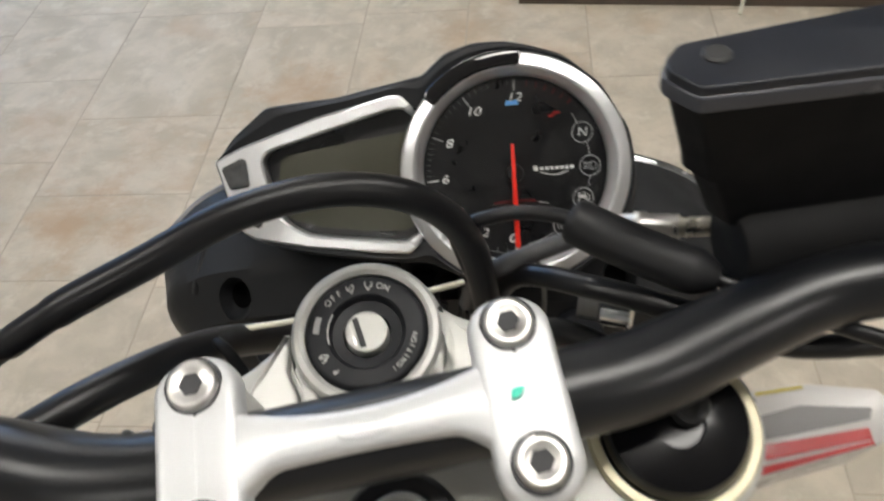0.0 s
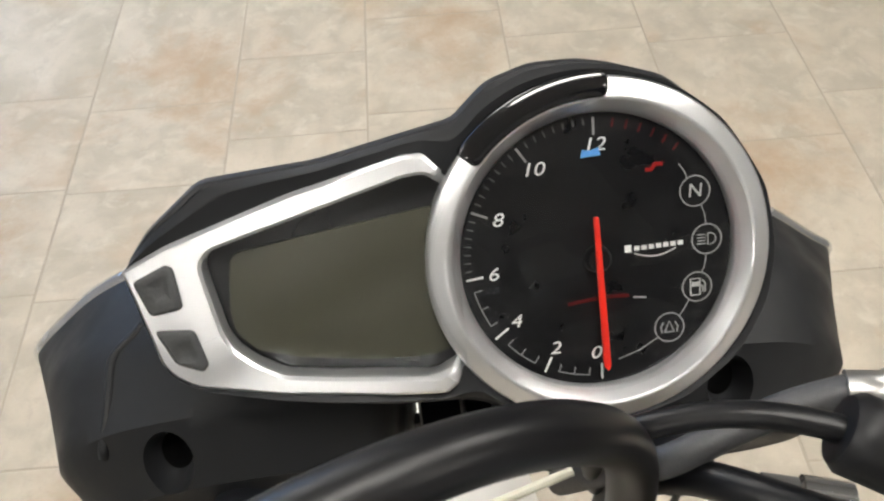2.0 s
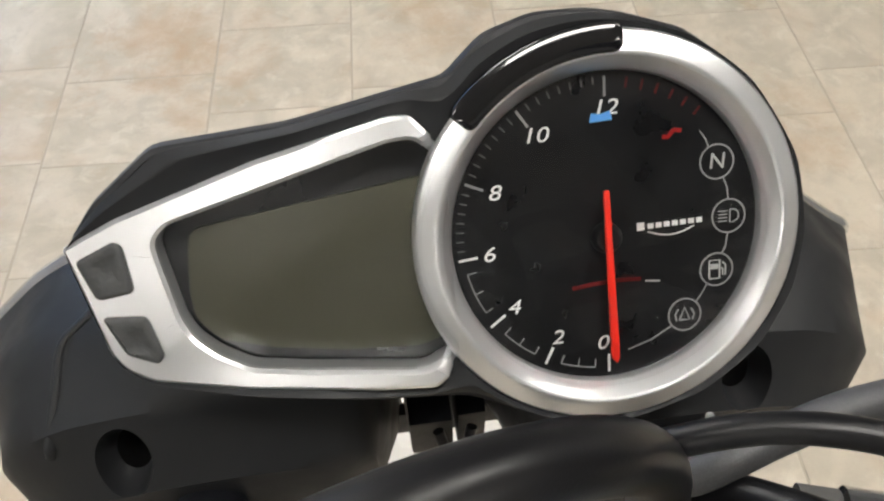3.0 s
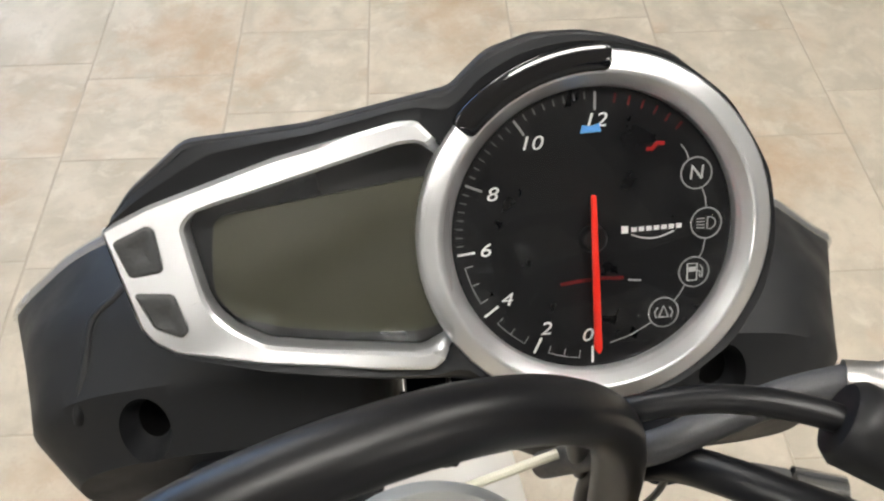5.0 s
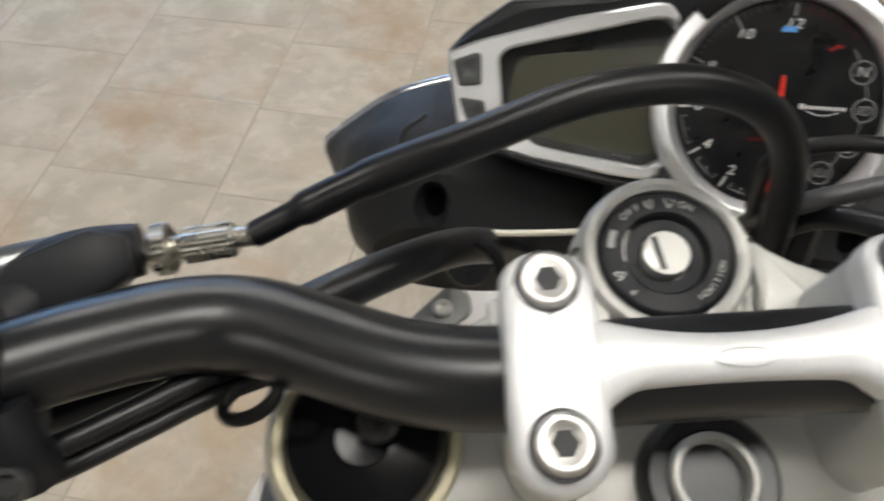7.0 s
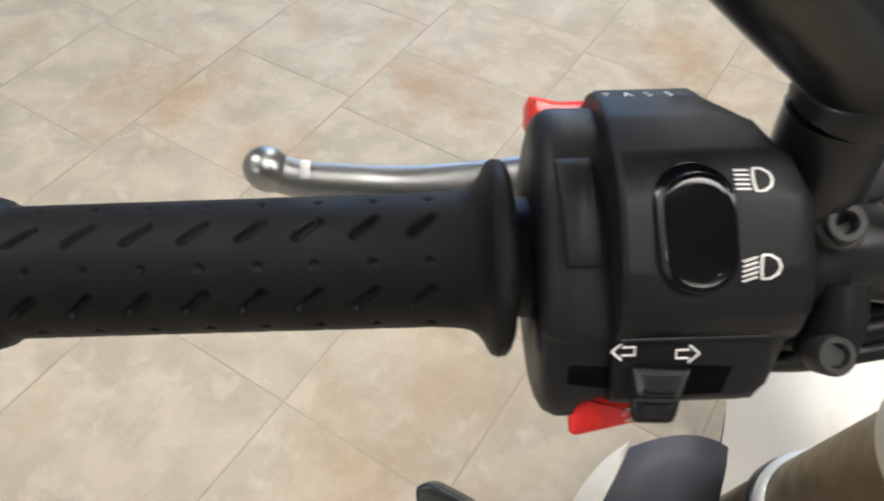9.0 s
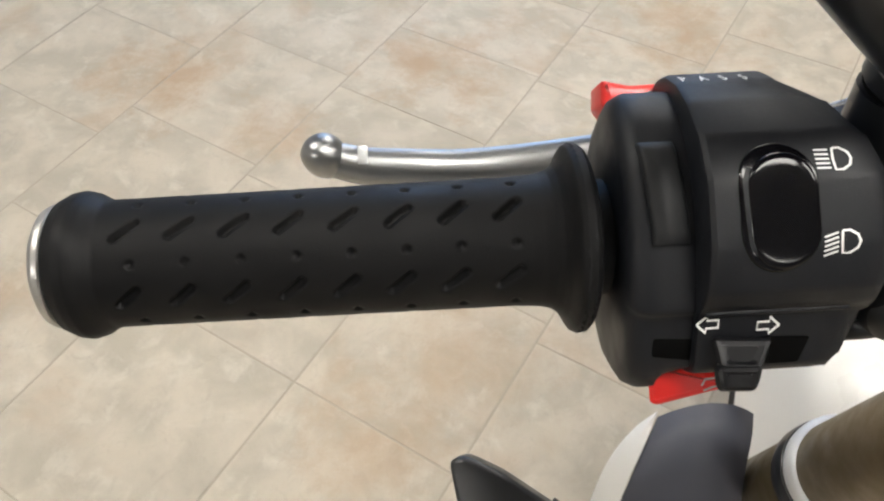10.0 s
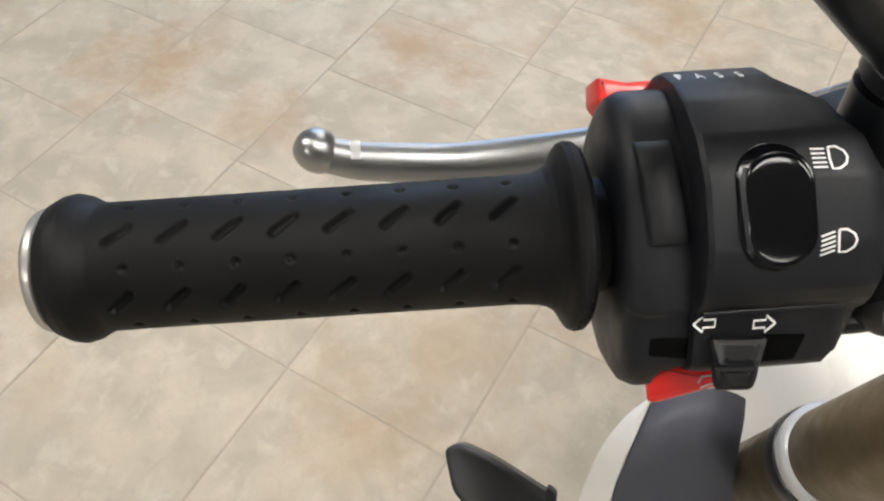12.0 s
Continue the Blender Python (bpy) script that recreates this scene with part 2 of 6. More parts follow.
M = {
    "tile": tile_mat(),
    "grout": mat("grout", (0.44, 0.38, 0.30), 0.85, vary=0.2, scale=20, bump=0.4, bump_scale=300),
    "wall": mat("painted_wall", (0.50, 0.485, 0.46), 0.8, vary=0.04, scale=3, bump=0.15, bump_scale=120),
    "ceiling": mat("ceiling_paint", (0.34, 0.335, 0.32), 0.85, vary=0.25, scale=1.5),
    "panel": glow_mat("light_panel", (1.0, 0.965, 0.905), 27.5),
    "plastic": mat("matte_black_plastic", (0.0082, 0.0090, 0.0116), 0.47, spec=0.29, vary=0.22, scale=80, bump=0.14, bump_scale=2600),
    "shell": mat("grey_black_plastic", (0.0155, 0.0162, 0.0178), 0.52, spec=0.26, vary=0.2, scale=50, bump=0.15, bump_scale=2400),
    "slider": mat("polished_black_plastic", (0.005, 0.005, 0.006), 0.34, spec=0.26, vary=0.2, scale=90, bump=0.1, bump_scale=1500),
    "rocker": mat("smooth_black_plastic", (0.004, 0.004, 0.005), 0.10, spec=0.28, vary=0.1, rough_vary=0.03),
    "gloss": mat("gloss_black", (0.008, 0.008, 0.009), 0.08, vary=0.1, coat=0.6, rough_vary=0.03),
    "satin": mat("satin_black_paint", (0.0054, 0.0060, 0.0076), 0.33, vary=0.12, scale=70, bump=0.03, bump_scale=1800, coat=0.0, spec=0.62, rough_vary=0.03),
    "rubber": mat("black_rubber", (0.0056, 0.0056, 0.0060), 0.58, spec=0.19, vary=0.3, scale=60, bump=0.12, bump_scale=2400),
    "sheath": mat("cable_sheath", (0.005, 0.005, 0.006), 0.36, spec=0.4, vary=0.1, scale=40, bump=0.05, bump_scale=1800, rough_vary=0.03),
    "silver": mat("silver_paint", (0.86, 0.87, 0.885), 0.34, metal=0.85, vary=0.02, scale=120, bump=0.03, bump_scale=3500, rough_vary=0.012),
    "cast": mat("cast_silver_lacquer", (0.68, 0.69, 0.70), 0.40, metal=0.35, vary=0.03, scale=40, bump=0.10, bump_scale=2200, rough_vary=0.02),
    "steel": mat("polished_steel", (0.62, 0.61, 0.59), 0.36, metal=1.0, vary=0.08, scale=140, bump=0.03, bump_scale=900),
    "zinc": mat("zinc_steel", (0.58, 0.56, 0.50), 0.3, metal=1.0, vary=0.15, scale=200),
    "dial": mat("dial_black", (0.006, 0.006, 0.0068), 0.35, vary=0.1, scale=90),
    "lens": glass_mat("clear_lens"),
    "clear": clear_mat("clear_cover", 0.03, 1.36),
    "clearsoft": clear_mat("clear_display_cover", 0.30, 1.16),
    "brushed": mat("brushed_alloy", (0.34, 0.345, 0.345), 0.34, metal=1.0, vary=0.10, scale=60, rough_vary=0.03),
    "barend": mat("bare_alloy", (0.52, 0.51, 0.49), 0.38, metal=0.9, vary=0.1, scale=150),
    "lcd": mat("lcd_olive", (0.062, 0.061, 0.042), 0.4, vary=0.08, scale=18, spec=0.3),
    "lcd_edge": mat("lcd_recess_black", (0.012, 0.012, 0.013), 0.35),
    "pad": mat("soft_button_rubber", (0.055, 0.057, 0.058), 0.5, vary=0.35, scale=110, bump=0.3, bump_scale=900),
    "print": mat("white_print", (0.85, 0.85, 0.84), 0.5, vary=0.04),
    "softprint": mat("worn_white_print", (0.48, 0.48, 0.47), 0.5, vary=0.15),
    "midprint": mat("soft_white_print", (0.52, 0.52, 0.51), 0.5, vary=0.1),
    "faintprint": mat("faint_grey_print", (0.15, 0.15, 0.15), 0.5, vary=0.1),
    "braid": mat("braided_grey_sleeve", (0.085, 0.085, 0.088), 0.5, metal=0.3, vary=0.4, scale=700, bump=0.15, bump_scale=2200),
    "dimprint": mat("grey_print", (0.34, 0.34, 0.34), 0.5, vary=0.1),
    "needle": mat("needle_red", (0.85, 0.035, 0.02), 0.35, vary=0.05),
    "redglow": mat("painted_red_glow", (0.35, 0.012, 0.012), 0.5, vary=0.2),
    "reddim": mat("faint_red_dial_mark", (0.11, 0.005, 0.005), 0.5, vary=0.2),
    "bluereflect": mat("painted_blue_reflection", (0.12, 0.38, 0.85), 0.4, vary=0.2),
    "red": mat("red_plastic", (0.72, 0.022, 0.018), 0.32, vary=0.08, coat=0.2),
    "gold": mat("gold_anodised", (0.140, 0.104, 0.052), 0.44, metal=0.8, vary=0.12, scale=70, bump=0.08, bump_scale=700),
    "goldring": mat("gold_edge_ring", (0.55, 0.51, 0.36), 0.4, metal=0.3, vary=0.03, rough_vary=0.02),
    "green": mat("green_paint_mark", (0.04, 0.58, 0.42), 0.5, vary=0.2),
    "white": mat("white_bodywork", (0.86, 0.85, 0.82), 0.36, vary=0.03, scale=15, coat=0.12),
    "slate": mat("graphite_bodywork", (0.078, 0.082, 0.106), 0.42, vary=0.15, scale=40, bump=0.2, bump_scale=1800),
    "stripe": mat("red_stripe", (0.48, 0.03, 0.03), 0.35, vary=0.1, coat=0.3),
    "greyfilm": mat("grey_decal", (0.20, 0.19, 0.19), 0.4, vary=0.1),
    "yellowfilm": mat("yellow_decal", (0.55, 0.45, 0.08), 0.4, vary=0.1),
    "tyre": mat("tyre_rubber", (0.018, 0.018, 0.018), 0.75, vary=0.25, scale=40, bump=0.4, bump_scale=500),
    "wirewhite": mat("white_wire", (0.72, 0.70, 0.58), 0.4, vary=0.05),
    "greymetal": mat("grey_painted_metal", (0.16, 0.16, 0.155), 0.45, metal=0.3, vary=0.1, scale=60),
    "lidtop": mat("dull_black_lid", (0.013, 0.0155, 0.0225), 0.40, vary=0.15, scale=60, bump=0.08, bump_scale=2000),
    # worn rim, its grey also lifted for the floor light its side reflects
    "lidrim": mat("worn_grey_rim", (0.055, 0.058, 0.070), 0.22, vary=0.2, scale=60, bump=0.08, bump_scale=2000),
    "plinth": mat("dark_plinth", (0.10, 0.075, 0.06), 0.6, vary=0.2, scale=12),
    "capgloss": mat("dark_gloss_cap", (0.005, 0.005, 0.006), 0.15, vary=0.2, spec=0.28, rough_vary=0.04),
    # darker tone of the cast silver, for yoke, collar and key barrel
    "yoke": mat("darker_cast_silver", (0.50, 0.50, 0.475), 0.44, metal=0.4, vary=0.04, scale=40, bump=0.10, bump_scale=2200, rough_vary=0.02),
    "boltsocket": mat("painted_bolt_hollow", (0.075, 0.075, 0.078), 0.8, spec=0.1, vary=0.2, scale=200),
    "cowlwhite": mat("greyer_white_bodywork", (0.62, 0.60, 0.58), 0.3, vary=0.06, scale=15, coat=0.3),
    # near-black colour that stands for the shade inside hollows and gaps
    "void": mat("hollow_black", (0.003, 0.003, 0.003), 0.9, spec=0.05),
    "bootgrey": mat("grey_rubber", (0.008, 0.008, 0.009), 0.46, spec=0.4, vary=0.25, scale=60, bump=0.06, bump_scale=1800),
    "socket": mat("dark_socket", (0.04, 0.04, 0.04), 0.55, metal=0.2, vary=0.3, scale=200),
    "chromerim": mat("chrome_rim", (0.74, 0.76, 0.78), 0.2, metal=1.0, vary=0.05),
}


# ---- builders ----
def basis(o, x, y, z):
    """Local millimetres to world metres."""
    m = Matrix.Identity(4)
    for i in range(3):
        m[i][0], m[i][1], m[i][2], m[i][3] = x[i] * 0.001, y[i] * 0.001, z[i] * 0.001, o[i]
    return m


MM = Matrix.Diagonal((0.001, 0.001, 0.001, 1))
GAUGE = basis((0.08744, 0.14576, 1.07291), (0.96506, -0.26000, -0.03247), (0.19410, 0.62616, 0.75514), (-0.17601, -0.73506, 0.65475))
CLAMP = basis((-0.00517, -0.00537, 1.13986), (0.9968, -0.0800, 0.0074), (0.0754, 0.9627, 0.2599), (-0.0279, -0.2585, 0.9656))
GRIP = basis((-0.22069, 0.00002, 1.14408), (0.9568, 0.2908, -0.0082), (-0.2250, 0.7578, 0.6125), (0.1843, -0.5842, 0.7904))


def thing(name, label, category, group="", at=(0, 0, 0)):
    e = new(name)
    e.empty_display_size = 0.02
    e.location = at
    bpy.context.view_layer.update()
    return tagged(e, label, category, group)


def finish(bm, smooth=40):
    bmesh.ops.recalc_face_normals(bm, faces=bm.faces)
    for f in bm.faces:
        f.smooth = True
    for e in bm.edges:
        if len(e.link_faces) == 2 and e.calc_face_angle(0) > radians(smooth):
            e.smooth = False


def part(name, bm, material, parent, label="", frame_m=None, smooth=40):
    """Links a bmesh as one mesh object under a thing or a part."""
    if frame_m is not None:
        bm.transform(frame_m)
    finish(bm, smooth)
    me = bpy.data.meshes.new(name)
    bm.to_mesh(me)
    bm.free()
    me.materials.append(M[material])
    ob = new(name, me)
    if parent is not None:
        ob.parent = parent
        root = parent if parent.parent is None else parent.parent
        if root.type == "EMPTY":
            off = Matrix.Translation(-root.location)
            me.transform(off)
    return tagged(ob, label)


def poly_area(p):
    return sum(p[i - 1][0] * p[i][1] - p[i][0] * p[i - 1][1] for i in range(len(p))) / 2


def rounded(p, r, n=5):
    """A polygon with its corners rounded."""
    out = []
    k = len(p)
    for i in range(k):
        a, b, c = Vector(p[i - 1]), Vector(p[i]), Vector(p[(i + 1) % k])
        ra = min(r, (a - b).length * 0.45, (c - b).length * 0.45)
        s, e = b + (a - b).normalized() * ra, b + (c - b).normalized() * ra
        for j in range(n + 1):
            t = j / n
            q = (1 - t) ** 2 * s + 2 * t * (1 - t) * b + t * t * e
            out.append((q.x, q.y))
    return out


def shrink(p, d):
    """A polygon moved inwards by d."""
    s = 1 if poly_area(p) > 0 else -1
    out, k = [], len(p)
    for i in range(k):
        a, b, c = Vector(p[i - 1]), Vector(p[i]), Vector(p[(i + 1) % k])
        e1, e2 = (b - a), (c - b)
        if e1.length < 1e-6 or e2.length < 1e-6:
            out.append(tuple(b))
            continue
        n1, n2 = Vector((-e1.y, e1.x)).normalized() * s, Vector((-e2.y, e2.x)).normalized() * s
        h = n1 + n2
        h = h / max(0.35, h.length_squared / 2)
        q = b + h * d
        out.append((q.x, q.y))
    return out


def loft(loops, cap_first=True, cap_last=True, closed=True):
    """A skin through loops of equal count, each a list of 3D points."""
    bm = bmesh.new()
    rows = [[bm.verts.new(p) for p in lp] for lp in loops]
    n = len(rows[0])
    for a, b in zip(rows, rows[1:]):
        for i in range(n if closed else n - 1):
            j = (i + 1) % n
            bm.faces.new((a[i], a[j], b[j], b[i]))
    if cap_first:
        bm.faces.new(rows[0][::-1])
    if cap_last:
        bm.faces.new(rows[-1])
    return bm


def slab(p, z0, z1, edge=0.6, steps=2):
    """A prism with a rounded upper rim."""
    loops = [[(x, y, z0) for x, y in p]]
    for i in range(steps + 1):
        a = i / steps * math.pi / 2
        q = shrink(p, edge * (1 - math.cos(a)))
        loops.append([(x, y, z1 - edge * (1 - math.sin(a))) for x, y in q])
    return loft(loops)


def circle(r, n=48, c=(0, 0), a0=0.0):
    return [(c[0] + r * math.cos(a0 + 2 * math.pi * i / n), c[1] + r * math.sin(a0 + 2 * math.pi * i / n)) for i in range(n)]


def lathe(profile, n=48, c=(0, 0), closed=False):
    """Turns (radius, height) pairs about the local z axis."""
    loops = [[(c[0] + r * math.cos(2 * math.pi * i / n), c[1] + r * math.sin(2 * math.pi * i / n), z) for i in range(n)] for r, z in profile]
    if closed:
        loops.append(loops[0])
        bm = loft(loops, False, False)
        bmesh.ops.remove_doubles(bm, verts=bm.verts, dist=1e-5)
        return bm
    bm = loft(loops)
    return bm


def curve_pts(ctrl, n=10):
    """A smooth line through the control points (Catmull-Rom)."""
    P = [Vector(c) for c in ctrl]
    P = [2 * P[0] - P[1], *P, 2 * P[-1] - P[-2]]
    out = []
    for i in range(1, len(P) - 2):
        a, b, c, d = P[i - 1 : i + 3]
        for k in range(n):
            t = k / n
            out.append(0.5 * (2 * b + (c - a) * t + (2 * a - 5 * b + 4 * c - d) * t * t + (3 * b - a - 3 * c + d) * t**3))
    out.append(P[-2])
    return out


def tube(pts, radius, n=20, flat=1.0, up=None):
    """A tube along points; radius is one number or a function of 0..1."""
    pts = [Vector(p) for p in pts]
    rad = radius if callable(radius) else (lambda s: radius)
    tang = [(pts[min(i + 1, len(pts) - 1)] - pts[max(i - 1, 0)]).normalized() for i in range(len(pts))]
    ref = Vector(up) if up else (Vector((0, 0, 1)) if abs(tang[0].z) < 0.9 else Vector((0, 1, 0)))
    side = tang[0].cross(ref).normalized()
    loops = []
    for i, p in enumerate(pts):
        side = (side - side.dot(tang[i]) * tang[i]).normalized()
        v = side.cross(tang[i])
        r = rad(i / (len(pts) - 1))
        loops.append([p + (side * math.cos(a) * flat + v * math.sin(a)) * r for a in (2 * math.pi * k / n for k in range(n))])
    return loft(loops)


def box(x0, x1, y0, y1, z0, z1, edge=0.0):
    bm = bmesh.new()
    bmesh.ops.create_cube(bm, size=1, matrix=Matrix.Translation(((x0 + x1) / 2, (y0 + y1) / 2, (z0 + z1) / 2)) @ Matrix.Diagonal((x1 - x0, y1 - y0, z1 - z0, 1)))
    if edge:
        bmesh.ops.bevel(bm, geom=bm.edges[:], offset=edge, segments=2, affect="EDGES", profile=0.7)
    return bm


def join(*bms):
    out = bmesh.new()
    for b in bms:
        me = bpy.data.meshes.new("join")
        b.to_mesh(me)
        b.free()
        out.from_mesh(me)
        bpy.data.meshes.remove(me)
    return out


def strip(pts, width, h=0.12, z=0.0):
    """A thin raised printed line through 2D points."""
    P = [Vector((*p, 0)) for p in pts]
    bm = bmesh.new()
    rows = []
    for i, p in enumerate(P):
        t = (P[min(i + 1, len(P) - 1)] - P[max(i - 1, 0)]).normalized()
        s = Vector((-t.y, t.x, 0)) * width / 2
        rows.append([bm.verts.new(p + s + Vector((0, 0, z))), bm.verts.new(p - s + Vector((0, 0, z))), bm.verts.new(p - s + Vector((0, 0, z + h))), bm.verts.new(p + s + Vector((0, 0, z + h)))])
    for a, b in zip(rows, rows[1:]):
        for i in range(4):
            j = (i + 1) % 4
            bm.faces.new((a[i], a[j], b[j], b[i]))
    bm.faces.new(rows[0][::-1])
    bm.faces.new(rows[-1])
    return bm


def letters(text, size, shear=0.0, depth=0.1, spacing=1.0):
    """Text in the built-in font as a bmesh, centred on the origin."""
    cu = bpy.data.curves.new("letters", "FONT")
    cu.body, cu.size, cu.shear, cu.extrude, cu.align_x, cu.align_y, cu.space_character = text, size, shear, depth, "CENTER", "CENTER", spacing
    ob = new("letters", cu)
    me = bpy.data.meshes.new_from_object(ob.evaluated_get(bpy.context.evaluated_depsgraph_get()))
    bpy.data.objects.remove(ob)
    bm = bmesh.new()
    bm.from_mesh(me)
    bpy.data.meshes.remove(me)
    bpy.data.curves.remove(cu)
    return bm


def bored(bm, cutter):
    """The mesh with the cutter's volume taken out."""
    obs = []
    for b in (bm, cutter):
        bmesh.ops.recalc_face_normals(b, faces=b.faces)
        me = bpy.data.meshes.new("bore")
        b.to_mesh(me)
        b.free()
        obs.append(new("bore", me))
    mod = obs[0].modifiers.new("bore", "BOOLEAN")
    mod.operation, mod.object, mod.solver = "DIFFERENCE", obs[1], "EXACT"
    bpy.context.view_layer.update()
    out = bmesh.new()
    got = bpy.data.meshes.new_from_object(obs[0].evaluated_get(bpy.context.evaluated_depsgraph_get()))
    out.from_mesh(got)
    bpy.data.meshes.remove(got)
    for ob in obs:
        me = ob.data
        bpy.data.objects.remove(ob)
        bpy.data.meshes.remove(me)
    return out


def moved(bm, m):
    bm.transform(m)
    return bm


def bent(bm, surf):
    """Lays a flat mesh (x, y, z) on the height surf(x, y)."""
    for v in bm.verts:
        v.co.z += surf(v.co.x, v.co.y)
    return bm


def structure(name, bm, material, label, category):
    ob = part(name, bm, material, None)
    return tagged(ob, label, category, kind="structure")


# ---- the room ----
ROOM = (-4.0, 5.0, -4.0, 5.0, 3.0)
X0, X1, Y0, Y1, TOP = ROOM
floor = structure("floor", box(X0 - 0.2, X1 + 0.2, Y0 - 0.2, Y1 + 0.2, -0.2, -0.0012), "grout", "cream stone-look tiled shop floor", "floor")
# unseen ceiling and walls, toned to shape fill light and reflections
structure("ceiling", box(X0 - 0.2, X1 + 0.2, Y0 - 0.2, Y1 + 0.2, TOP, TOP + 0.15), "ceiling", "unseen dark grey shop ceiling", "ceiling")
structure("wall_west", box(X0 - 0.2, X0, Y0, Y1, 0, TOP), "wall", "unseen plain grey-beige wall", "wall")
structure("wall_east", box(X1, X1 + 0.2, Y0, Y1, 0, TOP), "wall", "unseen plain grey-beige wall", "wall")
structure("wall_south", box(X0 - 0.2, X1 + 0.2, Y0 - 0.2, Y0, 0, TOP), "wall", "unseen plain grey-beige wall", "wall")
north = join(box(X0 - 0.2, -3.4, Y1, Y1 + 0.2, 0, TOP), box(0.2, X1 + 0.2, Y1, Y1 + 0.2, 0, TOP), box(-3.4, 0.2, Y1, Y1 + 0.2, 0, 0.7), box(-3.4, 0.2, Y1, Y1 + 0.2, 2.7, TOP))
structure("wall_north", north, "wall", "unseen grey-beige wall with a shop window", "wall")
win = tagged(thing("window_1", "wide shop window with a grey frame", "window", at=(-1.6, 5.1, 0.7)), kind="structure")
part("window_frame", join(box(-3.4, 0.2, 5.05, 5.12, 0.7, 0.76), box(-3.4, 0.2, 5.05, 5.12, 2.64, 2.7), box(-3.4, -3.34, 5.05, 5.12, 0.76, 2.64), box(0.14, 0.2, 5.05, 5.12, 0.76, 2.64), box(-1.63, -1.57, 5.05, 5.12, 0.76, 2.64)), "shell", win)
for wx in (-3.34, -1.57):
    p = part("pane", box(wx, wx + 1.71, 5.08, 5.086, 0.76, 2.64), "lens", win)
    p.visible_shadow = False


def light_panel():
    t = thing("ceiling_light", "long white ceiling light panel, switched on", "ceiling light", "ceiling lights", at=(0, 0, TOP))
    part("housing", box(-0.64, 0.64, -0.19, 0.19, TOP - 0.06, TOP, 0.004), "wall", t)
    part("diffuser", box(-0.60, 0.60, -0.15, 0.15, TOP - 0.068, TOP - 0.058), "panel", t)
    return t


PANELS = [(-2.2, -2.4), (1.9, -2.4), (-1.9, 0.2), (0.35, -0.15), (1.9, 0.3), (-0.2, 2.4), (-0.2, 4.1)]
first_panel = light_panel()
for i, (px, py) in enumerate(PANELS):
    if i:
        copy_thing(first_panel, pose(px, py, TOP))
first_panel.location = (PANELS[0][0], PANELS[0][1], TOP)


# ---- instrument cluster ----
def build_cluster():
    t = thing("instrument_cluster", "silver-framed motorcycle instrument cluster with black dial and blank display", "instrument cluster", "motorcycle cockpit", at=tuple(GAUGE.translation))
    silver_out = [(-151.4, 9.4), (-136.2, 16.2), (-96.7, 29.2), (-60.6, 37.9), (-54.6, 37.9), (-46.8, 29.6), (-43.5, 21), (-47.5, 0), (-42.5, -23), (-43.6, -31.2), (-53.0, -39.2), (-69.5, -38.8), (-105.7, -35.6), (-132.6, -31.2), (-139.6, -27.4), (-143.2, -22.4)]
    silver_in = [(-47.8, 24.0), (-48.6, 26.6), (-54.2, 31.8), (-61.0, 31.2), (-122.8, 13.4), (-126.6, 9.1), (-125.5, 2.2), (-122.4, -13.6), (-119.6, -19.2), (-114.0, -24.4), (-104.9, -29.4), (-89.0, -31.2), (-55.6, -33.6), (-46.6, -28.8), (-46.0, -24), (-52.5, 0)]

    def tilt(u, v):
        return 7.2 + (u + 48) * 0.105

    def polar(p, angles, c=(-88, 0)):
        out = []
        for a in angles:
            d = Vector((math.cos(a), math.sin(a)))
            best = 0
            for i in range(len(p)):
                A, B = Vector(p[i - 1]) - Vector(c), Vector(p[i]) - Vector(c)
                e = B - A
                den = d.x * e.y - d.y * e.x
                if abs(den) < 1e-9:
                    continue
                r = (A.x * e.y - A.y * e.x) / den
                s = (A.x * d.y - A.y * d.x) / den
                if r > 0 and -1e-6 <= s <= 1 + 1e-6:
                    best = max(best, r)
            out.append((c[0] + d.x * best, c[1] + d.y * best))
        return out

    ro, ri = rounded(silver_out, 1.6, 3), rounded(silver_in, 2.4, 4)
    angles = sorted({round(math.atan2(y, x + 88), 4) for x, y in ro + ri} | {round(2 * math.pi * k / 90 - math.pi, 4) for k in range(90)})
    o, i = polar(ro, angles), polar(ri, angles)
    oi, ii = shrink(o, 1.2), shrink(i, -1.0)
    def under_ring(x, y):
        # drops below the dial ring where the arms meet it
        return -8.5 * max(0.0, min(1.0, (60.2 - math.hypot(x, y)) / 2.6))

    lift = lambda p, dz: [(x, y, tilt(x, y) + dz + under_ring(x, y)) for x, y in p]
    loops = [lift(o, -9), lift(o, -1.2), lift(oi, 0), lift(ii, -0.2), lift(i, -1.4), lift(i, -10)]
    bm = loft(loops, False, False)
    part("silver_surround", bm, "silver", t, "satin silver display surround", GAUGE)
    # black body behind
    hood = [(-151.6, 9.6), (-142.7, 20.8), (-124.2, 35.3), (-87.4, 38.6), (-44.0, 47.6), (-40.3, 51.2), (-33.0, 57.7), (-19.2, 62.1), (-3.8, 62.3), (6.3, 60.4), (24, 55.0), (42, 41.0), (56.5, 18), (60.3, -4), (58, -22), (48, -40), (30, -53), (5, -60), (-20, -57), (-44, -46), (-70, -44.5), (-106, -40), (-133, -33.6), (-141.6, -27), (-147.4, -9)]
    hs = rounded(hood, 3, 2)
    tl2 = lambda p, dz: [(x, y, min(tilt(x, y), 3.0) + dz) for x, y in p]
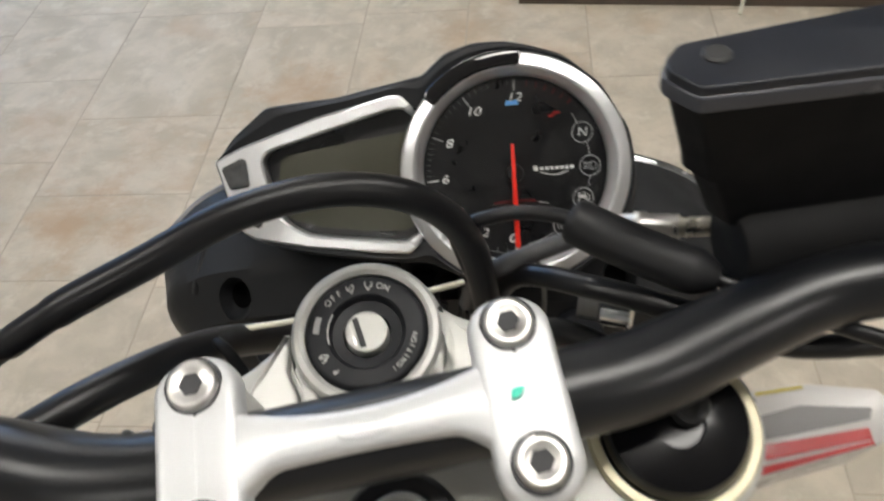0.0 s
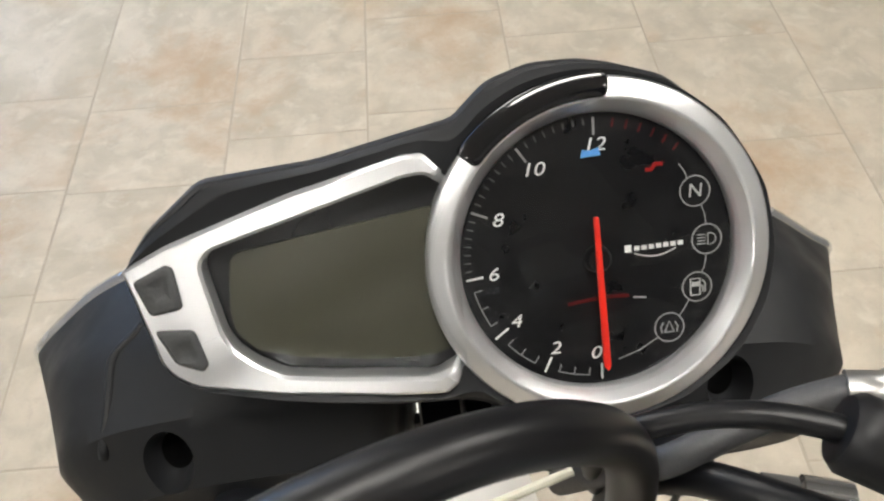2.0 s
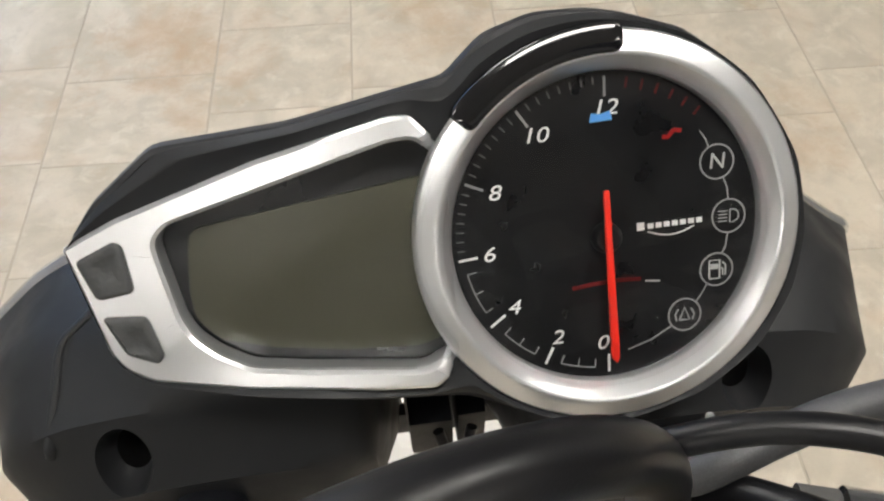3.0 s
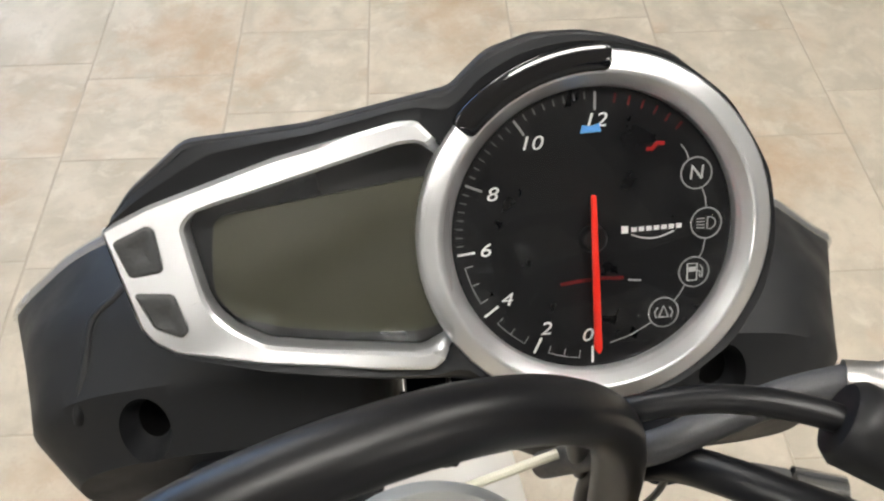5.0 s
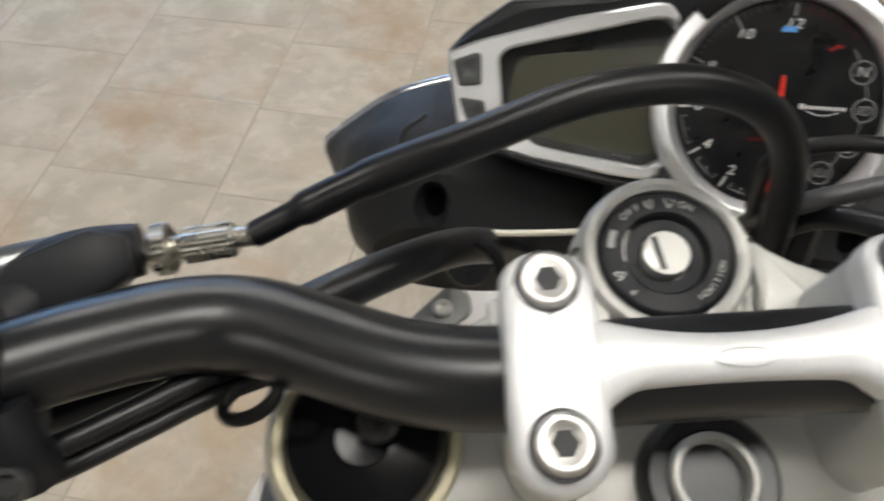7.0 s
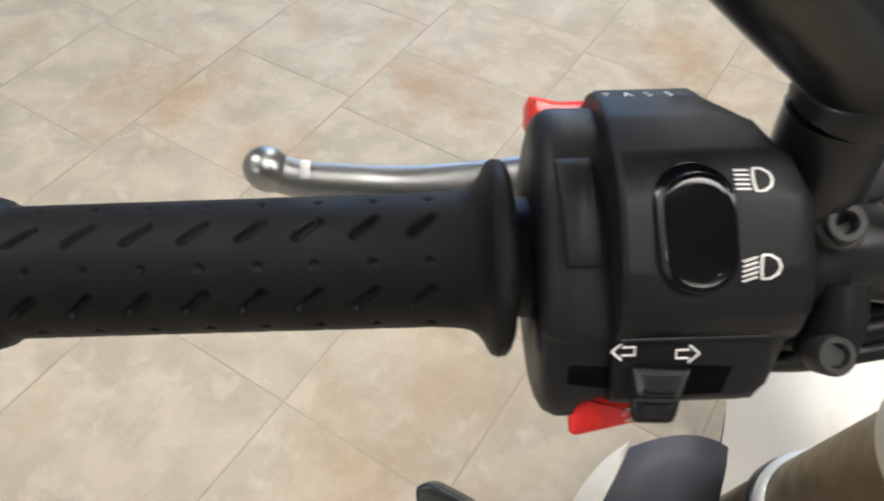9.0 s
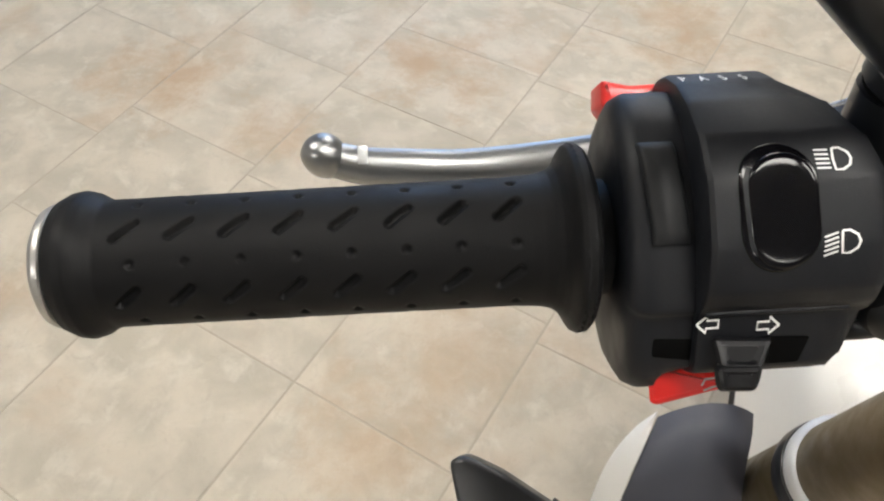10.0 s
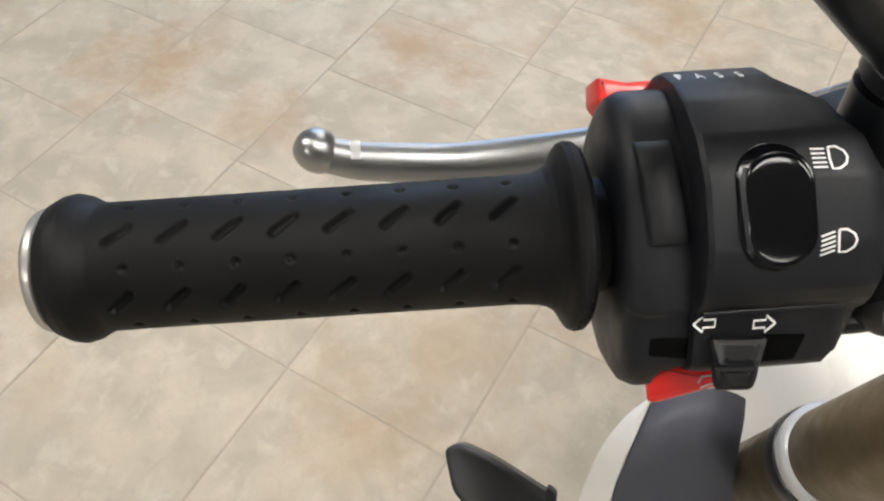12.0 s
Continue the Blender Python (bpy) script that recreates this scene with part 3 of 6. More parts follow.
    loops = [[(x, y, -14) for x, y in shrink(hs, 5.0)], tl2(shrink(hs, 4.0), -4.5), tl2(shrink(hs, 2.6), -2.6), tl2(shrink(hs, 1.0), -3.2), tl2(hs, -7), tl2(shrink(hs, 1.5), -16), tl2(shrink(hs, 9), -30), [(x * 0.7 - 12, y * 0.7, -48) for x, y in hs]]
    part("housing", loft(loops), "plastic", t, "matte black housing", GAUGE, 30)
    fan = [2 * math.pi * k / 240 - math.pi for k in range(240)]
    mid_c = (-60, 0)
    far_of = lambda p, q: p if math.hypot(p[0] + 60, p[1]) > math.hypot(q[0] + 60, q[1]) else q
    inner = [far_of(p, q) for p, q in zip(polar(shrink(ro, 0.6), fan, mid_c), polar(circle(55.6, 120), fan, mid_c))]
    outer = polar(shrink(hs, 0.7), fan, mid_c)
    outer = [far_of(p, q) for p, q in zip(outer, inner)]
    flat = lambda p, dz: [(x, y, min(tilt(x, y), 3.0) + dz) for x, y in p]
    blend_of = lambda w: [(a[0] + (b[0] - a[0]) * w, a[1] + (b[1] - a[1]) * w) for a, b in zip(inner, outer)]
    part("hood", loft([flat(inner, -8), flat(inner, -2.2), flat(blend_of(0.30), -1.6), flat(blend_of(0.56), -0.2), flat(blend_of(0.60), -0.1), flat(blend_of(0.64), -0.3), flat(blend_of(0.94), -3.6), flat(outer, -4.4), flat(outer, -7)], False, False), "shell", t, "grey-black plastic hood", GAUGE, 30)
    # display
    lcd_back = [(-128, 16), (-62, 35), (-50, 30), (-46, 18), (-46, -30), (-54, -35), (-106, -31), (-122, -24)]
    part("display_recess", bent(slab(lcd_back, -14.5, -10.5, 0.3), tilt), "lcd_edge", t, "", GAUGE)
    lcd = [(-118.6, 8.6), (-116.0, 11.0), (-54, 20.6), (-47, 20.6), (-46, 14), (-46.5, 0), (-46, -14), (-48, -25.6), (-56, -28.6), (-77, -28.4), (-98.7, -26.0), (-113.5, -22.4), (-119.6, -16.0), (-120.6, -9), (-119.6, 2)]
    part("display", bent(slab(rounded(lcd, 2, 3), -10.2, -8.0, 0.2), tilt), "lcd", t, "blank olive liquid-crystal display", GAUGE)
    pads = ([(-148.0, 5.6), (-137.0, 10.4), (-134.8, 9.2), (-133.4, -4.2), (-143.8, -5.8)], [(-143.6, -10.6), (-131.2, -11.2), (-128.0, -23.2), (-130.0, -25.4), (-138.4, -22.1)])
    for p in pads:
        q = rounded(p, 1.8, 4)
        mx, my = sum(x for x, y in p) / len(p), sum(y for x, y in p) / len(p)
        lp = [lift(q, -2), lift(q, 0.6), lift(shrink(q, 0.6), 1.3), lift(shrink(q, 1.2), 1.5)]
        # a round thumb dimple sinks towards the middle
        edge_q = shrink(q, 1.2)
        turn = [math.atan2(y - my, x - mx) for x, y in edge_q]
        for r, dz in ((4.4, 1.4), (3.7, 1.1), (2.8, 0.75), (1.5, 0.5), (0.2, 0.45)):
            lp.append(lift([(mx + r * math.cos(a), my + r * math.sin(a)) for a in turn], dz))
        part("button", loft(lp), "pad", t, "dark grey rubber button", GAUGE)
    # dial ring
    prof = [(56.3, -10), (56.6, 0.4), (56.3, 2.0), (55.6, 2.8), (51.6, 4.9), (50.4, 5.3), (49.8, 5.3), (49.2, 5.0), (45.7, 0.4), (45.3, -0.8), (45.3, -3), (54.0, -9.5)]
    ring = part("dial_ring", lathe(prof, 128, closed=True), "silver", t, "satin silver dial ring", GAUGE, 18)
    # gloss black insert on the ring
    a0, a1 = radians(86.5), radians(140.5)
    sec = [(49.6, 4.6), (49.9, 5.6), (50.5, 6.0), (56.9, 5.2), (57.7, 4.6), (58.0, 3.4), (58.0, -3.0), (49.6, 0)]
    loops = []
    for k in range(29):
        s = 0.5 - 0.5 * math.cos(math.pi * k / 28)
        a = a0 + (a1 - a0) * s
        pinch = min(1.0, math.sqrt(max(0.0, 1 - (1 - min(s, 1 - s) / 0.05) ** 2)) if min(s, 1 - s) < 0.05 else 1.0)
        mid = 53.8
        loops.append([((mid + (r - mid) * (0.5 + 0.5 * pinch)) * math.cos(a), (mid + (r - mid) * (0.5 + 0.5 * pinch)) * math.sin(a), z + 0.15) for r, z in sec])
    part("warning_light_panel", loft(loops), "gloss", t, "gloss black warning light panel", GAUGE, 50)
    # dial
    face = part("dial_face", lathe([(46.0, -4), (46.0, -2.2), (0.01, -2.2)], 72), "dial", t, "black rev counter face", GAUGE)
    clock = (0, 26.5, 54, 83.5, 113, 145.5, 180.5)
    at_ang = lambda deg, r: (r * math.cos(radians(-90 - deg)), r * math.sin(radians(-90 - deg)))
    ZP = -2.1
    for deg, num in zip(clock, ("0", "2", "4", "6", "8", "10", "12")):
        x, y = at_ang(deg, 35.0)
        if num == "0":
            x, y = -2.0, -34.5
        bm = moved(letters(num, 6.6, 0.22), Matrix.Translation((x, y, ZP)) @ Matrix.Diagonal((1.15, 0.92, 1, 1)))
        part("numeral", bm, "print", face, "", GAUGE)
        part("tick", strip([at_ang(deg, 38.2), at_ang(deg, 43.8)], 0.75, z=ZP), "print" if deg < 100 else "dimprint", face, "", GAUGE)
    for k in range(3):
        d0, d1 = clock[k] + 6, clock[k + 1] - 6
        arc = [at_ang(d0 + (d1 - d0) * s / 10, 42.2) for s in range(11)]
        bm = join(strip(arc, 0.3, z=ZP), *[strip([at_ang(d0 + (d1 - d0) * s, 42.2), at_ang(d0 + (d1 - d0) * s, 39.6)], 0.3, z=ZP) for s in (0, 0.5, 1)])
        part("scale_bracket", bm, "dimprint", face, "", GAUGE)
    for k in range(3, 6):
        bm = join(*[strip([at_ang(clock[k] + (clock[k + 1] - clock[k]) * s / 8, 41.6), at_ang(clock[k] + (clock[k + 1] - clock[k]) * s / 8, 43.8)], 0.4, z=ZP) for s in range(1, 8)])
        part("scale_ticks", bm, "faintprint", face, "", GAUGE)
    # warning icons joined by a thin line
    icons = [(33.2, 17.1), (37.0, 0.8), (33.5, -15.2), (23.7, -28.3)]
    for n, c in enumerate(icons):
        ringbm = strip([(c[0] + 5.0 * math.cos(a), c[1] + 5.0 * math.sin(a)) for a in (2 * math.pi * s / 32 for s in range(33))], 0.45, z=ZP)
        part("warning_icon", ringbm, "dimprint", face, "", GAUGE)
        T = Matrix.Translation((c[0], c[1], ZP))
        if n == 0:
            bits = [moved(letters("N", 6.4, 0.1), T)]
        elif n == 1:
            bits = [moved(strip([(0.4, 1.9), (1.6, 1.9), (2.8, 1.1), (3.1, 0), (2.8, -1.1), (1.6, -1.9), (0.4, -1.9), (0.4, 1.9)], 0.4), T)]
            bits += [moved(strip([(-3.2, y), (-0.4, y)], 0.35), T) for y in (-1.5, -0.5, 0.5, 1.5)]
        elif n == 2:
            bits = [moved(strip([(-2.2, -2.8), (1.0, -2.8), (1.0, 2.8), (-2.2, 2.8), (-2.2, -2.8)], 0.5), T), moved(strip([(-1.8, 0.9), (0.6, 0.9)], 1.6), T), moved(strip([(1.0, 0.4), (2.0, 0.2), (2.0, -1.8), (2.8, -1.8), (2.8, 1.2), (1.8, 2.2)], 0.4), T)]
        else:
            bits = [moved(strip([(-1.6, -1.6), (0, 2.2), (1.6, -1.6), (-1.6, -1.6)], 0.6), T)]
            bits += [moved(strip([(s * 2.4, -1.9), (s * 3.0, 0), (s * 2.0, 1.8)], 0.5), T) for s in (-1, 1)]
        part("symbol", join(*bits), "midprint" if n in (0, 2) else "dimprint", face, "", GAUGE)
    links = [strip([(27.9, 26.5), (29.8, 23.8), (30.6, 21.6)], 0.35, z=ZP), strip([(35.2, 12.4), (36.4, 9.2), (36.8, 5.9)], 0.35, z=ZP), strip([(36.8, -4.3), (36.2, -8.2), (35.0, -10.6)], 0.35, z=ZP), strip([(30.6, -19.4), (28.9, -22.4), (27.2, -24.6)], 0.35, z=ZP), strip([(19.6, -31.5), (13.0, -35.2), (5.9, -37.5)], 0.35, z=ZP)]
    part("icon_line", join(*links), "dimprint", face, "", GAUGE)
    # maker's mark as a plain bar with a curved underline
    blocks = [strip([(9.2, 0.1), (11.4, 0.15)], 2.4, z=ZP)]
    blocks += [strip([(12.4 + 2.45 * k, 0.0 + 0.08 * k), (14.2 + 2.45 * k, 0.05 + 0.08 * k)], 1.5, z=ZP) for k in range(7)]
    mark = join(*blocks, strip([(12.5 + 14 * s / 10, -1.6 - 1.8 * math.sin(math.pi * s / 10) + 0.06 * s) for s in range(11)], 0.4, z=ZP))
    part("makers_mark", mark, "print", face, "row of white bars with a curved underline", GAUGE)
    # red glow on the dial, drawn as a flat dark red strip
    part("red_mark", strip([(16.8, 25.6), (18.6, 25.4), (20.2, 27.2), (22.6, 27.0)], 1.3, z=ZP), "redglow", face, "", GAUGE)
    # blue window reflection below the 12, drawn as a flat coloured patch
    part("blue_mark", slab([(-4.2, 31.2), (2.4, 31.6), (1.8, 34.2), (-1.0, 33.4), (-3.6, 33.8)], ZP - 0.05, ZP + 0.22, 0.02, 1), "bluereflect", face, "", GAUGE)
    # thin dim red line below the needle hub
    part("red_arc", strip([(-10.6, -16.6), (-4, -15.8), (4, -15.4), (10.2, -15.6)], 1.2, z=ZP), "reddim", face, "", GAUGE)
    part("white_dash", strip([(11.6, -16.4), (16.0, -16.9)], 0.55, z=ZP), "midprint", face, "", GAUGE)
    for k in range(6):
        d = 189 + 6.2 * k
        part("red_tick", strip([at_ang(d, 40.6), at_ang(d, 43.6)], 0.7, z=ZP), "reddim", face, "", GAUGE)
    part("hub", lathe([(4.6, -2.2), (4.4, -0.2), (3.4, 0.9), (0.01, 1.2)], 32, (-0.2, -2.0)), "dial", t, "black needle hub", GAUGE)
    nd = [(-2.0, 12.6), (-0.3, 12.6), (1.9, -37.8), (0.9, -39.6), (-0.6, -37.8)]
    part("needle", slab(rounded(nd, 0.5, 2), 1.9, 2.9, 0.3), "needle", t, "bright red needle", GAUGE)
    dome = loft([[(r * math.cos(a), r * math.sin(a), z) for a in (2 * math.pi * k / 72 for k in range(72))] for r, z in ((46.3, 3.0), (38, 3.5), (28, 3.85), (18, 4.05), (8, 4.15), (0.5, 4.2))], False, True)
    lens = part("dial_lens", dome, "clear", t, "clear dial lens", GAUGE, 60)
    win_p = [(-128, 14.5), (-62, 33.5), (-52, 30), (-46, 18), (-46, -30), (-54, -34), (-106, -30), (-122, -22)]
    cover = part("display_window", bent(slab(win_p, -3.4, -3.0, 0.1, 1), tilt), "clearsoft", t, "clear display window", GAUGE)
    cover.visible_shadow = False
    lens.visible_shadow = False


build_cluster()


# ---- headlights ----
def build_headlight(side):
    """A dark plastic bowl seen from behind, with a bright front rim and a round recess."""
    sx = -1 if side == "left" else 1
    o = Vector((0.052, 0.215, 0.975))
    ax = Vector((0.9655, -0.255, 0.0)).normalized()
    ay = Vector((0.255, 0.9655, 0.0)).normalized()
    fr = basis(o, ax, ay, (0, 0, 1))
    t = thing("headlight", "dark grey plastic headlight shell with a thin chrome rim", "headlight", "twin headlights", at=tuple(fr @ Vector((sx * 100, 0, -60))))
    # sections from the front back: across, height
    secs = {
        0: [(14, 60), (60, 66), (100, 53), (140, 37), (176, 4), (188, -9), (183, -41), (170, -72), (154, -97), (110, -125), (14, -100)],
        -40: [(14, 58), (60, 62), (100, 54), (135, 46), (152, 34), (166, 12), (167, -24), (162, -52), (148, -76), (108, -90), (14, -70)],
        -72: [(20, 49), (60, 52), (98, 50), (122, 46), (138, 37), (151, 24), (155, 2), (152, -20), (137, -36), (100, -43), (20, -30)],
        -86: [(24, 34), (60, 36), (92, 34), (114, 30), (128, 24), (139, 13), (142, -2), (137, -18), (122, -29), (90, -33), (24, -22)],
    }
    wide = 1.0 if sx < 0 else 1.05
    low = 1.0 if sx < 0 else 0.55
    round_sec = lambda q: rounded([(sx * a_ * wide, b_ if b_ > 0 else b_ * low) for a_, b_ in q], 20 if sx < 0 else 28, 5)
    front = round_sec(secs[0])
    c = Vector((sx * 98, -20))

    def ringed(f, y, dz=0.0, p=front):
        return [(c.x + (a - c.x) * f, y, c.y + (b - c.y) * f + dz) for a, b in p]

    loops = [ringed(0.99, 3), ringed(1.0, 0)]
    ks = [0, -40, -72, -86]
    for k0, k1 in zip(ks, ks[1:]):
        A, B = round_sec(secs[k0]), round_sec(secs[k1])
        for m_ in range(1, 5):
            w = m_ / 4
            loops.append([(pa[0] + (pb[0] - pa[0]) * w, k0 + (k1 - k0) * w, pa[1] + (pb[1] - pa[1]) * w) for pa, pb in zip(A, B)])
    back = round_sec(secs[-86])
    loops.append([(c.x + (a - c.x) * 0.9, -90, 6 + (b - 6) * 0.86) for a, b in back])
    hull = loft(loops)
    bmesh.ops.recalc_face_normals(hull, faces=hull.faces)
    skin = bvhtree.BVHTree.FromBMesh(hull)
    on_skin = lambda p, proud: (lambda hit: hit[0] + hit[1] * proud)(skin.find_nearest(fr.inverted() @ Vector(p)))
    spot_l, n_l = skin.find_nearest(Vector((sx * 104, -83.5, 38)))[:2]
    n = (fr.to_3x3() @ n_l).normalized()
    n = (n + (-ay * 0.75 + Vector((0, 0, 0.66))).normalized()).normalized()
    spot = fr @ spot_l
    q = n.to_track_quat("Z", "Y").to_matrix().to_4x4()
    bore = Matrix.Translation(spot) @ q @ MM @ Matrix.Diagonal((0.95, 1.25, 1, 1))
    part("shell", bored(hull, moved(lathe([(3.0, -13), (6.0, -11), (8.6, -4), (10.4, 2), (11.5, 8)], 32), fr.inverted() @ bore)), "shell", t, "", fr, 40)
    rim = [ringed(0.992 + 0.030 * math.cos(w), 1.5 + 3.4 * math.sin(w)) for w in (2 * math.pi * k / 12 for k in range(12))]
    part("rim", loft(rim + [rim[0]], False, False), "chromerim", t, "thin chrome rim", fr)
    part("front_lens", loft([ringed(0.95, 2), ringed(0.94, 4), ringed(0.5, 8)]), "gloss", t, "", fr)
    part("bulb_socket", lathe([(7.6, -12), (6.4, -10.4), (3.6, -11.2), (0.01, -11.4)], 32), "void", t, "dark hollow bulb socket", bore)
    # moulded ridge round a sunk panel
    if sx < 0:
        pts = [(-0.0662, 0.2160, 1.0238), (-0.0702, 0.2124, 1.0236), (-0.0770, 0.2085, 1.0230), (-0.0805, 0.2030, 1.0222), (-0.0838, 0.1895, 1.0202), (-0.0880, 0.1780, 1.0140), (-0.0905, 0.1745, 1.0105)]
        part("ridge", tube(curve_pts([on_skin(p, -0.9) for p in pts], 6), 2.1, 14), "shell", t, "", fr)
    kn = Matrix.Translation(fr @ Vector((sx * 82, -98, 14))) @ q @ MM
    part("level_adjuster", lathe([(13, -6), (13, 6), (11.5, 8), (6, 8.4), (5, 6), (0.01, 6)], 24), "plastic", t, "", kn)
    return t


build_headlight("left")
build_headlight("right")


# ---- handlebar, clamp, yoke, forks ----
BAR = [(-0.2460, -0.0077, 1.1443), (-0.2207, 0.0000, 1.1441), (-0.2010, 0.0062, 1.1432), (-0.180, 0.0150, 1.1398), (-0.160, 0.0245, 1.1320), (-0.142, 0.0300, 1.1250), (-0.125, 0.0265, 1.1225), (-0.108, 0.0180, 1.1218), (-0.090, 0.0092, 1.1215), (-0.072, 0.0045, 1.1214), (-0.055, 0.0028, 1.1213), (0.0, -0.0012, 1.1220), (0.055, -0.0052, 1.1222), (0.083, -0.0055, 1.1222), (0.106, -0.001, 1.1225), (0.126, 0.0020, 1.1240), (0.145, 0.0030, 1.1275), (0.165, -0.0015, 1.1320), (0.188, -0.0120, 1.1365), (0.25, -0.042, 1.140)]
bar_t = thing("handlebar", "satin black tubular motorcycle handlebar bent twice each side", "handlebar", "motorcycle cockpit", at=BAR[10])


def bar_radius(s):
    d = abs(s - 0.5)
    return 0.0143 if d < 0.2 else 0.0143 - 0.0022 * min(1.0, (d - 0.2) / 0.16)


bar_line = curve_pts(BAR, 8)
for _ in range(14):
    bar_line = [bar_line[0]] + [(a + 2 * b + c) / 4 for a, b, c in zip(bar_line, bar_line[1:], bar_line[2:])] + [bar_line[-1]]
part("tube", tube(bar_line, bar_radius, 32), "satin", bar_t)


def build_clamp():
    CAPS = CLAMP @ Matrix.Translation((0, -0.9, 0)) @ Matrix.Diagonal((0.985, 1, 1, 1))
    t = thing("handlebar_clamp", "cast silver handlebar clamp with four socket bolts", "handlebar clamp", "motorcycle cockpit", at=tuple(CLAMP.translation))

    def strap(cx):
        out = []
        for k in range(25):
            a = math.pi * k / 24
            out.append((cx + 12.6 * math.cos(a), 19.5 + 11.5 * math.sin(a)))
        for k in range(25):
            a = math.pi + math.pi * k / 24
            out.append((cx + 12.8 * math.cos(a), -20.5 + 12.0 * math.sin(a)))
        return out

    def crown(p, base, top):
        # the strap arches high over the bar
        loops = []
        h = lambda y, e: top + 6.0 * (1 - (y / 33) ** 2) - e
        loops.append([(x, y, base) for x, y in p])
        for ins, e in ((0, 3.2), (0.4, 1.8), (1.2, 0.7), (2.4, 0.15), (3.6, 0)):
            loops.append([(x, y, h(y, e)) for x, y in shrink(p, ins)])
        return loops

    def filled(loops, n_rings=4):
        # closes the top with rings so that it follows the arch
        last = loops[-1]
        cx = sum(p[0] for p in last) / len(last)
        for f in (0.66, 0.33, 0.06):
            loops.append([(cx + (x - cx) * f, y, z) for x, y, z in last])
        return loft(loops)

    body = part("cap", filled(crown(strap(-47.6), -9, -2.5)), "cast", t, "", CAPS, 50)
    part("cap", filled(crown(strap(47.6), -9, -2.5)), "cast", t, "", CAPS, 50)
    # bridge between the caps
    fr_edge = lambda x: 5.6 + 5.8 * (abs(x) / 38) ** 2.2
    re_edge = lambda x: -6.6 - 1.4 * (abs(x) / 38) ** 2 - 8.0 * max(0, (abs(x) - 24) / 14) ** 2
    loops = []
    for k in range(41):
        x = -38 + 76 * k / 40
        f, r = fr_edge(x), re_edge(x)
        top = -0.6 + 1.2 * (abs(x) / 38) ** 2
        loops.append([(x, r, -9), (x, r, top - 2.6), (x, r + 0.8, top - 0.8), (x, r + 2.6, top), (x, (f + r) / 2, top + 0.4), (x, f - 2.6, top), (x, f - 0.8, top - 0.8), (x, f, top - 2.6), (x, f, -9)])
    part("bridge", loft(loops), "cast", t, "", CAPS, 50)
    part("emblem", lathe([(0.01, 0.0), (3.4, 0.1), (4.6, 0.5), (5.0, 0.1), (5.0, -1.5)], 32), "cast", t, "small raised oval emblem", CAPS @ Matrix.Translation((0.5, -1.5, -0.4)) @ Matrix.Diagonal((1.7, 0.55, 0.8, 1)))
    for bx in (-47.6, 47.6):
        for by in (20.4, -20.6):
            b = part("bolt", lathe([(7.6, -3), (7.6, 1.0), (7.4, 1.6), (6.9, 2.2), (6.2, 2.4), (5.0, 2.2), (4.4, 1.9), (0.01, 1.8)], 36), "steel", t, "polished socket-head bolt", CAPS @ Matrix.Translation((bx, by, 1.5)))
            # recess and socket are raised dark shapes, their shade put into the colour
            part("recess", lathe([(8.7, -3), (8.7, -0.3), (8.4, 0.0), (7.7, 0.0), (7.7, -3)], 36, closed=True), "boltsocket", b, "dark ring drawn as the recess round the bolt", CAPS @ Matrix.Translation((bx, by, 1.5)))
            part("socket", slab(circle(3.6, 6), 1.2, 2.1, 0.15, 1), "boltsocket", b, "dark hexagon drawn as the socket", CAPS @ Matrix.Translation((bx, by, 1.5)))
    part("paint_mark", slab(rounded([(43.4, -2.6), (46.2, -2.0), (48.2, 0.4), (45.4, 0.8), (43.8, 0.2)], 0.8, 3), 2.6, 3.75, 0.1, 1), "green", t, "small green paint dab", CAPS)


build_clamp()


